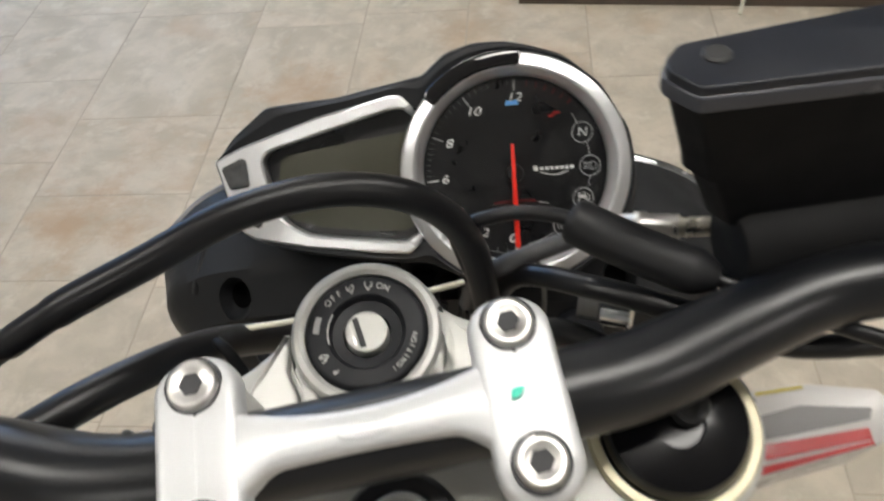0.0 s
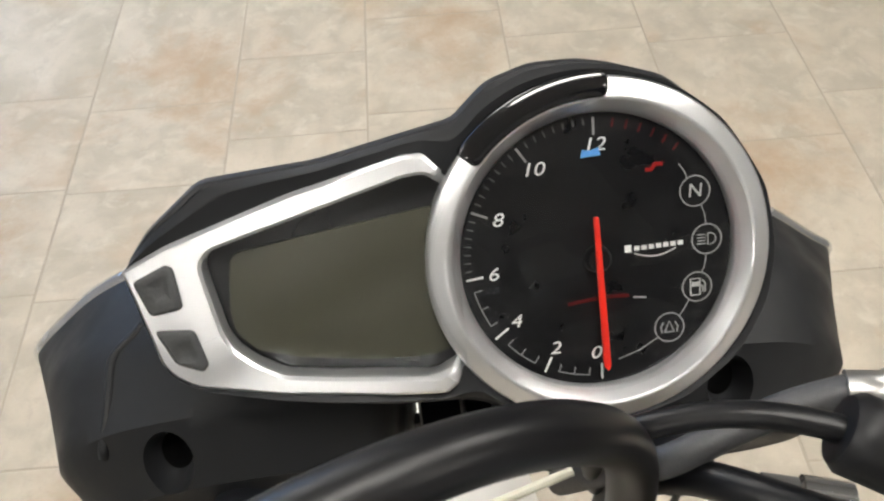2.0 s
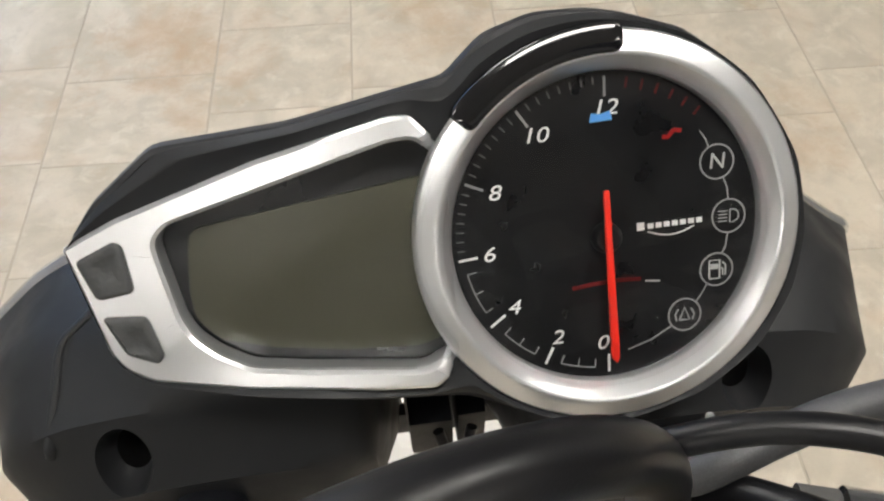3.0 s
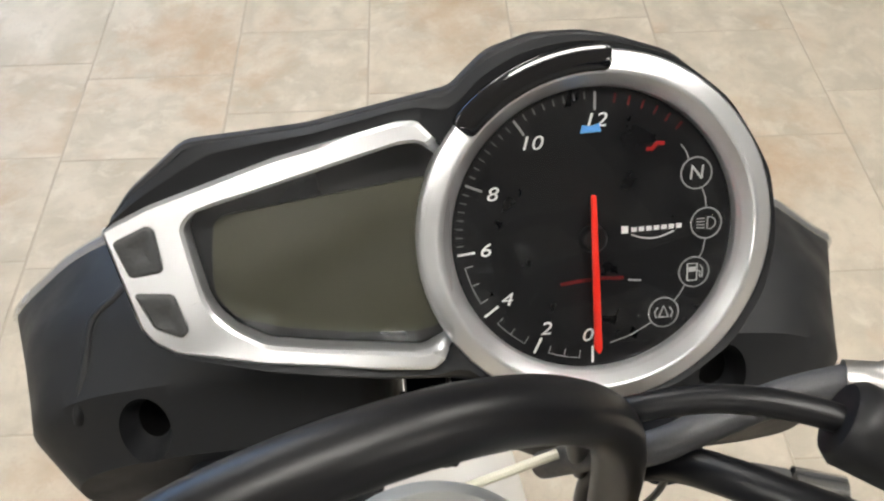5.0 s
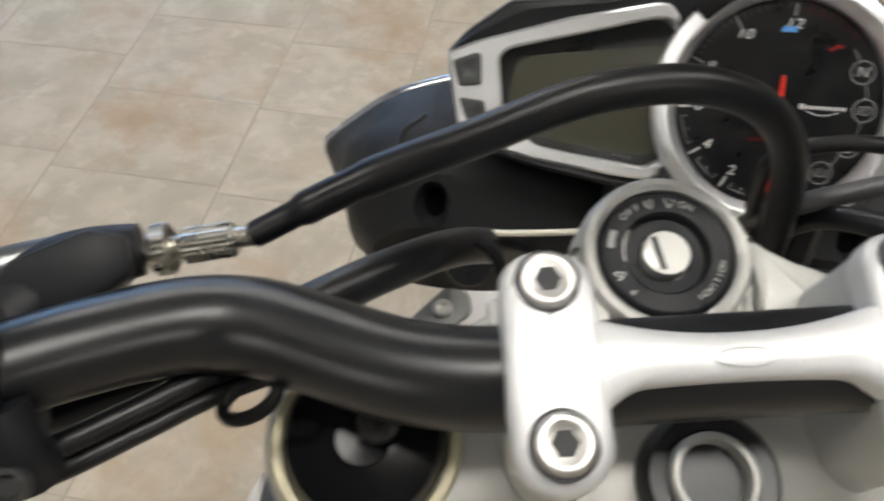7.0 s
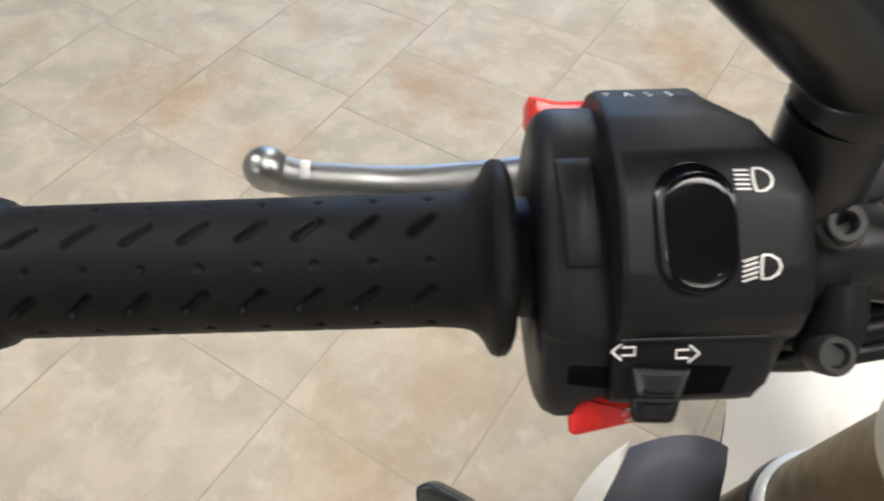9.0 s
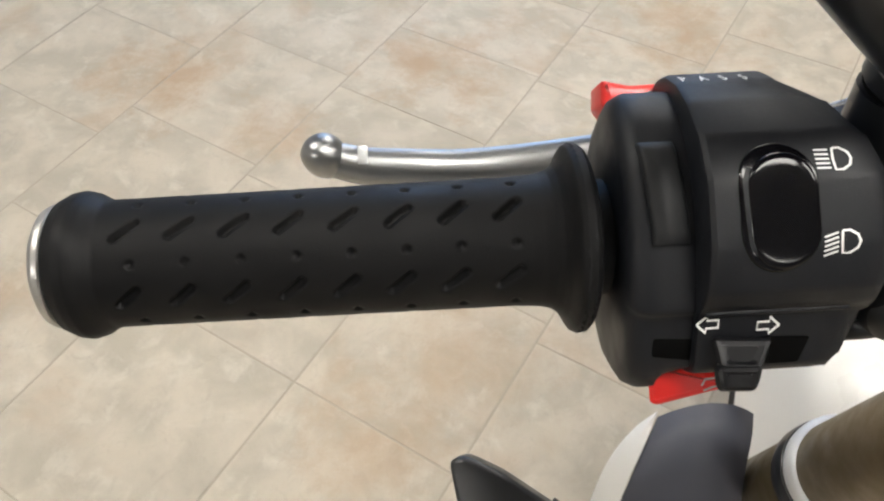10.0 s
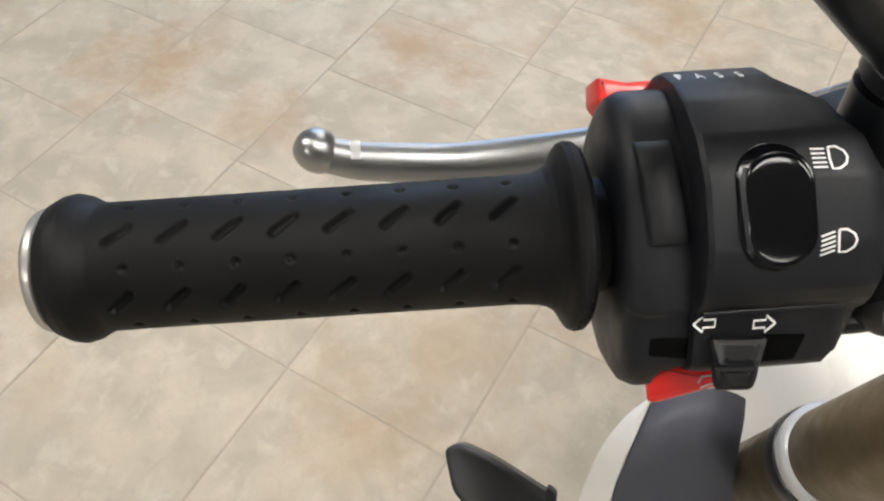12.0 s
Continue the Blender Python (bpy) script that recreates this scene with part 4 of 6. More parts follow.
def build_yoke():
    t = thing("top_yoke", "cast silver top yoke holding the forks and ignition switch", "top yoke", "motorcycle cockpit", at=tuple(CLAMP @ Vector((0, 0, -60))))
    half = [(0, 72), (14, 68), (25, 60), (31, 48), (38, 41), (52, 35), (66, 26), (80, 20), (96, 22), (116, 18), (131, 4), (133, -14), (124, -32), (104, -42), (84, -38), (66, -40), (44, -46), (20, -50), (0, -50)]
    outline = half + [(-x, y) for x, y in half[-2:0:-1]]
    p = rounded(outline, 6, 3)[::-1]
    part("plate", slab(p, -78, -56, 3.0, 3), "yoke", t, "", CLAMP, 50)
    for s in (-1, 1):
        # riser under each cap
        ris = [(s * 47.6 + 12.4 * math.cos(a) * (1), -0.5 + 31.5 * math.copysign(abs(math.sin(a)) ** 0.8, math.sin(a))) for a in (2 * math.pi * k / 40 for k in range(40))]
        part("riser", loft([[(x * 1.0, y * 1.05, -62) for x, y in ris], [(x, y, -50) for x, y in ris], [(x, y, -9.3) for x, y in ris]]), "yoke", t, "", CLAMP)
        # arm webs beside the switch
        webs = ([(27.6, 51), (34, 45), (42, 40), (60, 32), (60, 10), (27.6, 17), (27.4, 27), (30.2, 36)], [(26.2, 44), (29.0, 36), (26.2, 27), (26.2, 17), (19.8, 17.5), (20.2, 26), (26.0, 35)], [(25.2, 36), (25.0, 34), (19.0, 25.0), (18.6, 14), (0, 14), (0, 16.5), (12, 18.5)])
        for w_, top_ in zip(webs, (-50.0, -50.8, -50.4)):
            q_ = rounded([(s * x, y) for x, y in w_], 1.2, 3)
            part("web", slab(q_ if s > 0 else q_[::-1], -60, top_, 1.6, 3), "yoke", t, "", CLAMP)
        part("fork_pinch", lathe([(33, -80), (33, -60), (32, -57.5), (30.2, -57.0), (29.4, -60)], 48, (s * 100, -10)), "yoke", t, "", CLAMP)
    part("stem_collar", lathe([(21, -57), (20.5, -49), (18.5, -46.5), (14, -47), (13.8, -50)], 40, (2, -27)), "satin", t, "black stem collar", CLAMP)
    part("stem_nut", lathe([(13.4, -52), (13.2, -45), (12.2, -43.6), (10.8, -43.6), (10.2, -45), (10.2, -58), (13.0, -58)], 40, (2, -27), closed=True), "yoke", t, "bare metal stem nut", CLAMP)
    part("stem_bore", lathe([(10.4, -62), (10.3, -54), (0.01, -54)], 32, (2, -27)), "void", t, "dark hollow stem", CLAMP)
    tag_side = basis((-0.0644, -0.0047, 1.1035), (-0.01, -0.41, 0.91), (0.139, -0.48, -0.866), (-0.979, -0.161, -0.070))
    part("tag", slab(rounded([(0.5, 0.2), (13.0, 0.2), (13.0, 14.0), (0.5, 14.0)], 0.8, 3), -0.8, 0.5, 0.15, 1), "wirewhite", t, "small pale sticker", tag_side)


build_yoke()


def build_ignition():
    t = thing("ignition_switch", "black ignition switch with white lettering in a silver collar", "ignition switch", "motorcycle cockpit", at=tuple(CLAMP @ Vector((0.6, 45, -60))))
    c = (0.6, 45.2)
    part("collar", lathe([(30.5, -70), (29.5, -56), (28.2, -50.5), (26.8, -48.6), (24.8, -48.2), (23.2, -49.4), (22.8, -53), (25, -70)], 64, c, closed=True), "yoke", t, "cast silver collar", CLAMP)
    face = part("cover", lathe([(23.0, -56), (22.6, -50.2), (21.8, -49.0), (20.5, -48.6), (14.8, -48.8), (14.0, -49.6), (13.2, -52.4), (9.0, -52.8), (8.6, -56)], 64, c), "plastic", t, "matte black switch cover", CLAMP)
    key = part("key_barrel", lathe([(8.2, -56), (8.1, -50.2), (7.6, -49.4), (0.01, -49.3)], 40, c), "yoke", t, "pale key barrel", CLAMP)
    # flat strip in place of a cut slot, its shade put into the colour
    sl = rounded([(-1.1, -5.9), (1.1, -6.1), (1.3, 6.2), (-0.9, 6.0)], 0.5, 3)
    part("key_slot", moved(slab(sl, -49.5, -49.15, 0.05, 1), Matrix.Translation((c[0] - 2.7, c[1], 0)) @ pose(0, 0, 0, 0, 0, 10)), "lcd_edge", key, "dark strip drawn as the key slot", CLAMP)
    lip = [(-4.6, 2.4), (-3.4, 4.4), (-2.1, 5.2), (-1.9, -5.0), (-3.4, -4.2), (-4.6, -2.4)]
    part("slot_lip", moved(slab(rounded(lip, 0.8, 3), -49.5, -49.05, 0.15, 2), Matrix.Translation((c[0] - 2.7, c[1], 0)) @ pose(0, 0, 0, 0, 0, 10)), "steel", key, "", CLAMP)
    # lettering round the cover: angle is clockwise from ahead
    words = [("OFF", -34, 3.4), ("ON", 29, 3.4), ("IGNITION", 130, 2.7), ("P", -136, 3.2)]
    for w, deg, size in words:
        step = size * 0.80 / 18.4
        for k, ch in enumerate(w):
            inward = w == "IGNITION"
            off = (k - (len(w) - 1) / 2) * step * (-1 if inward else 1)
            a = radians(deg) + off
            turn = -math.degrees(a) + (180 if inward else 0)
            m = Matrix.Translation((c[0] + 18.3 * math.sin(a), c[1] + 18.3 * math.cos(a), -48.65)) @ pose(0, 0, 0, 0, 0, turn)
            part("letter", moved(letters(ch, size, depth=0.12), m), "softprint", face, "", CLAMP)
    drop = [(0.0, 2.0), (1.0, 1.5), (1.4, 0.6), (1.2, -0.4), (0.4, -1.3), (0.2, -2.0), (-0.2, -2.0), (-0.4, -1.3), (-1.2, -0.4), (-1.4, 0.6), (-1.0, 1.5), (0.0, 2.0)]
    for deg, bar in ((-11, True), (11, False), (-114, True)):
        a = radians(deg)
        m = Matrix.Translation((c[0] + 18.3 * math.sin(a), c[1] + 18.3 * math.cos(a), -48.75)) @ pose(0, 0, 0, 0, 0, -deg)
        bits = [strip(drop, 0.4)] + ([strip([(-1.2, -0.8), (1.3, 1.4)], 0.4)] if bar else [])
        part("symbol", moved(join(*bits), m), "softprint", face, "", CLAMP)
    # worn marking as a plain bar
    part("marking", strip([(c[0] + 18.6 * math.sin(radians(d)), c[1] + 18.6 * math.cos(radians(d))) for d in range(-82, -58, 4)], 2.4, z=-48.75), "dimprint", face, "faded grey bar", CLAMP)
    arc = [(c[0] + 14.2 * math.sin(radians(d)), c[1] + 14.2 * math.cos(radians(d))) for d in range(-100, -48, 6)]
    part("symbol", strip(arc, 0.5, z=-48.9), "softprint", face, "", CLAMP)


build_ignition()


def build_fork(side):
    sx = -1 if side == "left" else 1
    c = (sx * 100.2, -10)
    t = thing("fork_leg", "gold anodised fork leg with a black top cap", "fork leg", "front forks", at=tuple(CLAMP @ Vector((c[0], c[1], -700))))
    part("cap", lathe([(25.4, -62), (25.2, -51), (23.3, -47.0), (17, -46.0), (9, -45.6), (8.4, -47.5), (0.01, -48)], 48, c), "capgloss", t, "gloss black fork cap", CLAMP)
    part("adjuster", lathe([(6.6, -49), (6.4, -42.5), (5.2, -41.4), (2.6, -41.6), (2.2, -43), (0.01, -43)], 24, (c[0] + 5, c[1] + 4)), "socket", t, "dark preload adjuster", CLAMP)
    part("edge_ring", lathe([(30.2, -66), (30.2, -54.4), (29.2, -53.0), (26.4, -53.2), (25.6, -56), (25.6, -66)], 56, c, closed=True), "goldring", t, "gold ring", CLAMP)
    part("outer_tube", lathe([(26.8, -80), (27.2, -232), (26, -236)], 48, c), "gold", t, "gold anodised outer tube", CLAMP)
    part("clamp_ring", lathe([(27.3, -231), (29.6, -232), (30.6, -234), (30.8, -238), (30.6, -242), (29.6, -244), (27.3, -244)], 48, c, closed=True), "cast", t, "bright ring", CLAMP)
    part("seal_band", lathe([(28, -243), (31, -245), (31.6, -250), (31.4, -262), (30, -266), (28, -268)], 48, c), "satin", t, "dark band", CLAMP)
    part("lower_tube", lathe([(28.6, -264), (28.8, -560), (26, -566)], 48, c), "gold", t, "gold lower tube", CLAMP)
    part("stanchion", lathe([(21.5, -555), (21.5, -640), (24, -645), (24, -720), (21, -724)], 40, c), "steel", t, "", CLAMP)


build_fork("left")
build_fork("right")


# ---- cables ----
def cable(name, label, ctrl, radius, material="sheath", n=14, group="cables and hoses"):
    t = thing(name, label, name.replace("_", " "), group, at=ctrl[0])
    part("sheath", tube(curve_pts(ctrl, 12), radius, n), material, t)
    return t


CLUTCH = [(-0.1299, 0.0566, 1.1295), (-0.0967, 0.0595, 1.1442), (-0.0621, 0.0624, 1.1542), (-0.0282, 0.0674, 1.1613), (0.0039, 0.0698, 1.1585), (0.0299, 0.0706, 1.1436), (0.046, 0.0705, 1.1154), (0.0506, 0.0664, 1.0676), (0.049, 0.064, 1.03), (0.03, 0.07, 0.96)]
cl = cable("clutch_cable", "black clutch cable arching over the ignition switch", CLUTCH, lambda s: 0.0042 if s < 0.05 else 0.0052 if s < 0.12 else 0.0058, n=20)
d = (Vector(CLUTCH[0]) - Vector((-0.1565, 0.0560, 1.1285))).normalized()
q = d.to_track_quat("Z", "Y").to_matrix().to_4x4()
base = Matrix.Translation((-0.1600, 0.0560, 1.1280)) @ q @ MM


def knurled(r, z0, z1, teeth=26):
    loops = []
    n = teeth * 2
    for z, f in ((z0, 0.9), (z0 + 0.6, 1), (z1 - 0.6, 1), (z1, 0.9)):
        loops.append([((r * f - 0.35 * (k % 2)) * math.cos(2 * math.pi * k / n), (r * f - 0.35 * (k % 2)) * math.sin(2 * math.pi * k / n), z) for k in range(n)])
    return loft(loops)


part("lock_nut", knurled(8.0, 0, 5.5), "zinc", cl, "knurled zinc lock nut", base, 20)
part("adjuster", knurled(5.6, 9, 24, 22), "zinc", cl, "knurled zinc cable adjuster", base, 20)
part("threaded_stud", lathe([(3.4, -4), (3.4, 12), (3.2, 30), (0.01, 30)], 20), "zinc", cl, "", base)

BOOT = [(0.0441, 0.0754, 1.1186), (0.0628, 0.0678, 1.1285), (0.0804, 0.0556, 1.1313), (0.0982, 0.0372, 1.128), (0.1215, 0.0164, 1.1249), (0.1496, -0.0077, 1.1202), (0.18, -0.03, 1.118)]
bt = cable("throttle_cable", "black throttle cable with a thick rubber boot", [(0.053, 0.083, 1.06), (0.0445, 0.080, 1.098), *BOOT], 0.0028)
bp_ = curve_pts([*BOOT[2:4], (0.1190, 0.0186, 1.1253)], 14)
part("boot", tube(bp_, lambda s: 0.0084 * (1 - 0.5 * max(0, (s - 0.84) / 0.16) ** 1.5) if s > 0.03 else 0.0070, 20), "bootgrey", bt, "thick rubber boot")
cable("brake_hose", "black brake hose running below the handlebar", [(0.0575, 0.076, 1.02), (0.0560, 0.0785, 1.060), (0.0652, 0.0686, 1.0899), (0.0859, 0.040, 1.1078), (0.1118, 0.0179, 1.1097), (0.1448, 0.0045, 1.0944), (0.19, -0.005, 1.09)], 0.0046)
cable("wiring_hose", "thick black wiring sleeve below the handlebar", [(-0.212, 0.008, 1.122), (-0.2055, 0.019, 1.102), (-0.192, 0.026, 1.094), (-0.1706, 0.0286, 1.0987), (-0.1281, 0.0392, 1.1074), (-0.0921, 0.0584, 1.1015), (-0.0614, 0.0828, 1.078), (-0.0339, 0.1074, 1.0343), (-0.02, 0.12, 0.99)], 0.0072)
cable("thin_wire", "thin cream wire tucked behind the yoke", [(-0.086, 0.090, 1.062), (-0.077, 0.0924, 1.0714), (-0.0571, 0.0919, 1.0731), (-0.0303, 0.0886, 1.0731), (0.0036, 0.0858, 1.0732), (0.0449, 0.0849, 1.0743)], 0.0013, "wirewhite", 8)


LOOM = [(-0.222, -0.004, 1.132), (-0.203, -0.007, 1.126), (-0.183, -0.003, 1.124), (-0.163, 0.007, 1.121), (-0.144, 0.019, 1.115), (-0.128, 0.034, 1.098)]
RING = (-0.1330, 0.0098, 1.1150)


def build_under_bar():
    t = thing("wiring_loom", "thin black switch wires tied below the handlebar", "wiring", "cables and hoses", at=LOOM[0])
    part("wire", tube(curve_pts(LOOM, 8), 0.0036, 12), "sheath", t)
    part("wire", tube(curve_pts([(x, y - 0.004, z - 0.005) for x, y, z in LOOM], 8), 0.0030, 12), "sheath", t)
    c_ = Vector(RING)
    ring = [c_ + Vector((0.0085 * math.cos(a), 0.0055 * math.sin(a), 0.004 * math.cos(a))) for a in (2 * math.pi * k / 20 for k in range(20))]
    part("tie", tube(ring + ring[:1], 0.0021, 10), "rubber", t, "black rubber tie")
    u = thing("headlight_bracket", "black bracket, wiring and dark filler below the instruments", "bracket", "motorcycle cockpit", at=(0.03, 0.16, 0.93))
    fr = basis((0.035, 0.150, 0.985), (0.9655, -0.255, 0.0), (0.255, 0.9655, 0.0), (0, 0, 1))
    # bracket filled out with added plates, bars and tray to darken the gap
    part("plate", box(-62, -24, 16, 24, -60, 44, 2), "plastic", u, "", fr)
    part("plate", box(-13, 18, 16, 24, -60, 44, 2), "plastic", u, "", fr)
    part("plate", box(31, 40, 16, 24, -60, 40, 2), "plastic", u, "", fr)
    part("filler_bar", box(-26, 33, 17, 23, -14, 40, 2), "plastic", u, "", fr)
    part("filler_bar", box(-26, 33, 17, 23, -60, -40, 2), "plastic", u, "", fr)
    part("filler_tray", box(-62, -26, -26, 16, -62, -55, 2), "plastic", u, "", fr)
    part("connector", box(-12, 4, -8, 14, -20, 8, 2), "plastic", u, "black plug", fr)
    part("connector", box(6, 17, -4, 14, -26, 2, 2), "plastic", u, "black plug", fr)
    part("crimp", lathe([(2.2, -2), (2.4, 0), (2.0, 2.4), (0.01, 2.6)], 14), "steel", u, "small bright crimp", fr @ Matrix.Translation((-42, -6, -6)))
    for k, (x, dx) in enumerate(((-46, 6), (-36, -4), (-2, 5), (10, -6))):
        part("wire", tube(curve_pts([(x, -12, 10), (x + dx, -22, -10), (x + dx * 1.5, -14, -34), (x, 4, -60)], 6), 2.0, 10), "sheath", u, "", fr)


def build_line_fittings():
    t = thing("brake_line", "grey-black brake line with a crimped steel ferrule", "brake line", "cables and hoses", at=(0.0603, 0.0724, 1.0946))
    hose = [(0.046, 0.090, 1.052), (0.051, 0.080, 1.080), (0.0603, 0.0724, 1.0946), (0.078, 0.0716, 1.0990), (0.0924, 0.0703, 1.1030), (0.104, 0.0672, 1.1076)]
    part("hose", tube(curve_pts(hose, 8), 0.0039, 18), "braid", t, "braided grey sleeve")
    A, B = Vector((0.1030, 0.0675, 1.1074)), Vector((0.1240, 0.0545, 1.1125))
    part("ferrule", tube([A + (B - A) * f for f in (0, 0.1, 0.3, 0.34, 0.5, 0.54, 0.9, 1.0)], lambda s: 0.0058 if 0.3 < s < 0.6 else 0.0050, 18), "steel", t, "crimped steel ferrule")
    part("pipe", tube(curve_pts([B, (0.1394, 0.0469, 1.1161), (0.158, 0.040, 1.120), (0.178, 0.030, 1.125)], 5), 0.0038, 14), "zinc", t)
    k = thing("hose_clip", "bright metal clip on a hose", "hose clip", "cables and hoses", at=(0.102, 0.0524, 1.0708))
    d_ = Vector((0.8, -0.55, 0.1)).normalized()
    o_ = Vector((0.102, 0.0524, 1.0708))
    part("band", tube([o_ - d_ * 0.006, o_ + d_ * 0.006], 0.0068, 20), "chromerim", k)
    part("tail", tube([o_ - d_ * 0.016, o_ - d_ * 0.007], 0.0058, 16), "greymetal", k)


def build_cable_bracket():
    t = thing("cable_bracket", "small bright metal cable bracket beside the yoke", "bracket", "motorcycle cockpit", at=(-0.0765, 0.050, 1.080))
    fr = basis((-0.0765, 0.050, 1.084), (0.86, 0.48, 0.17), (-0.48, 0.88, 0.0), (-0.15, -0.08, 0.985))
    part("plate", slab(rounded([(-13, -6), (9, -7), (13, 0), (8, 7), (-10, 5)], 2.5, 3), -1.6, 0.4, 0.4), "greymetal", t, "", fr)
    part("lug", tube(curve_pts([(-12, 0, 0), (-16, 0, 4), (-17, 0, 10)], 4), 2.6, 12, 1.6), "steel", t, "", fr)
    part("screw", lathe([(3.4, 0), (3.4, 2.4), (2.8, 3.0), (1.6, 3.0), (1.5, 1.4), (0.01, 1.4)], 18, (2, 0)), "steel", t, "small bright screw", fr)


build_cable_bracket()
STRAP = [(-0.0585, 0.0745, 1.090), (-0.0545, 0.068, 1.0915), (-0.052, 0.064, 1.086), (-0.050, 0.062, 1.079), (-0.045, 0.064, 1.066)]
cable("cable_strap", "black rubber strap hanging from the wiring sleeve", STRAP, 0.0024, "rubber", 12)
cable("brake_hose", "thick black brake hose arching below the handlebar", [(0.040, 0.072, 1.02), (0.048, 0.064, 1.045), (0.060, 0.063, 1.055), (0.077, 0.057, 1.060), (0.096, 0.040, 1.060), (0.109, 0.028, 1.060), (0.135, 0.0, 1.058)], 0.0062)
cable("thin_wire", "thin grey wire hanging behind the brake hose", [(0.0745, 0.0835, 1.088), (0.0780, 0.0800, 1.075), (0.0790, 0.0780, 1.060), (0.0765, 0.0740, 1.040), (0.070, 0.076, 1.01)], 0.0011, "greymetal", 8)
build_under_bar()
build_line_fittings()


# ---- left grip and switchgear ----
def build_grip():
    t = thing("grip", "black rubber handlebar grip with slanted grooves and dimples", "handlebar grip", "motorcycle cockpit", at=tuple(GRIP @ Vector((-105, 0, 0))))
    prof = [(-172.5, 11.0), (-172.2, 15.2), (-171.0, 17.0), (-168.0, 18.5), (-165.6, 18.9), (-163.0, 18.2), (-161.4, 17.2), (-159.4, 16.3), (-150.0, 16.3), (-100.0, 16.5), (-60.0, 16.7), (-55.0, 16.9), (-51.8, 17.2), (-49.6, 17.8), (-47.9, 18.9), (-46.5, 20.7), (-45.5, 22.7), (-44.7, 23.9), (-43.4, 24.5), (-41.6, 24.3), (-40.4, 23.2), (-39.4, 20.8), (-38.9, 12.5)]

    def radius(x):
        for (a, ra), (b, rb) in zip(prof, prof[1:]):
            if a <= x <= b:
                s = (x - a) / (b - a)
                return ra + (rb - ra) * s
        return prof[-1][1]

    xs = sorted({p[0] for p in prof} | set(np.arange(-157, -53, 0.5).tolist()) | set(np.arange(-172, -157.5, 1.2).tolist()) | set(np.arange(-53, -39.2, 0.6).tolist()))
    nv = 240
    verts, faces = [], []
    for x in xs:
        for k in range(nv):
            a = 2 * math.pi * k / nv
            r = radius(x)
            if -157 < x < -54:
                dep = 0.0
                col = round((x + 152.3) / 13.06)
                for row in range(6):
                    ac = radians(62 + 60 * row)
                    da = (a - ac + math.pi) % (2 * math.pi) - math.pi
                    if abs(da) < 0.4 and 0 <= col <= 7:
                        u, v = x - (-152.3 + 13.06 * col), -da * 16
                        s = max(-1, min(1, (u * 0.77 + v * 0.64) / 3.2))
                        dist = math.hypot(u - s * 3.2 * 0.77, v - s * 3.2 * 0.64)
                        dep = max(dep, 1.7 * max(0, min(1, (1.2 - dist) / 0.7)))
                    ad = radians(92 + 60 * row)
                    da = (a - ad + math.pi) % (2 * math.pi) - math.pi
                    if abs(da) < 0.2 and 0 <= col <= 7:
                        dist = math.hypot(x - (-150.6 + 13.06 * col), da * 16)
                        dep = max(dep, 1.1 * max(0, min(1, (1.1 - dist) / 0.5)))
                r -= dep
            verts.append((x, r * math.cos(a), r * math.sin(a)))
    for i in range(len(xs) - 1):
        for k in range(nv):
            j = (k + 1) % nv
            faces.append((i * nv + k, i * nv + j, (i + 1) * nv + j, (i + 1) * nv + k))
    me = bpy.data.meshes.new("sleeve")
    me.from_pydata(verts, [], faces)
    bm = bmesh.new()
    bm.from_mesh(me)
    bpy.data.meshes.remove(me)
    part("sleeve", bm, "rubber", t, "", GRIP, 60)
    TX = GRIP @ Matrix(((0, 0, 1, 0), (1, 0, 0, 0), (0, 1, 0, 0), (0, 0, 0, 1)))
    part("bar_end", lathe([(11, -175.6), (14.2, -175.4), (15.4, -174.6), (15.9, -173.6), (15.9, -172.4), (15.0, -171.5), (10, -171)], 48), "barend", t, "bare metal bar end", TX)
    part("collar", lathe([(14.5, -39.2), (15.0, -37.0), (15.0, -31.0), (13, -30)], 40), "plastic", t, "", TX)


build_grip()


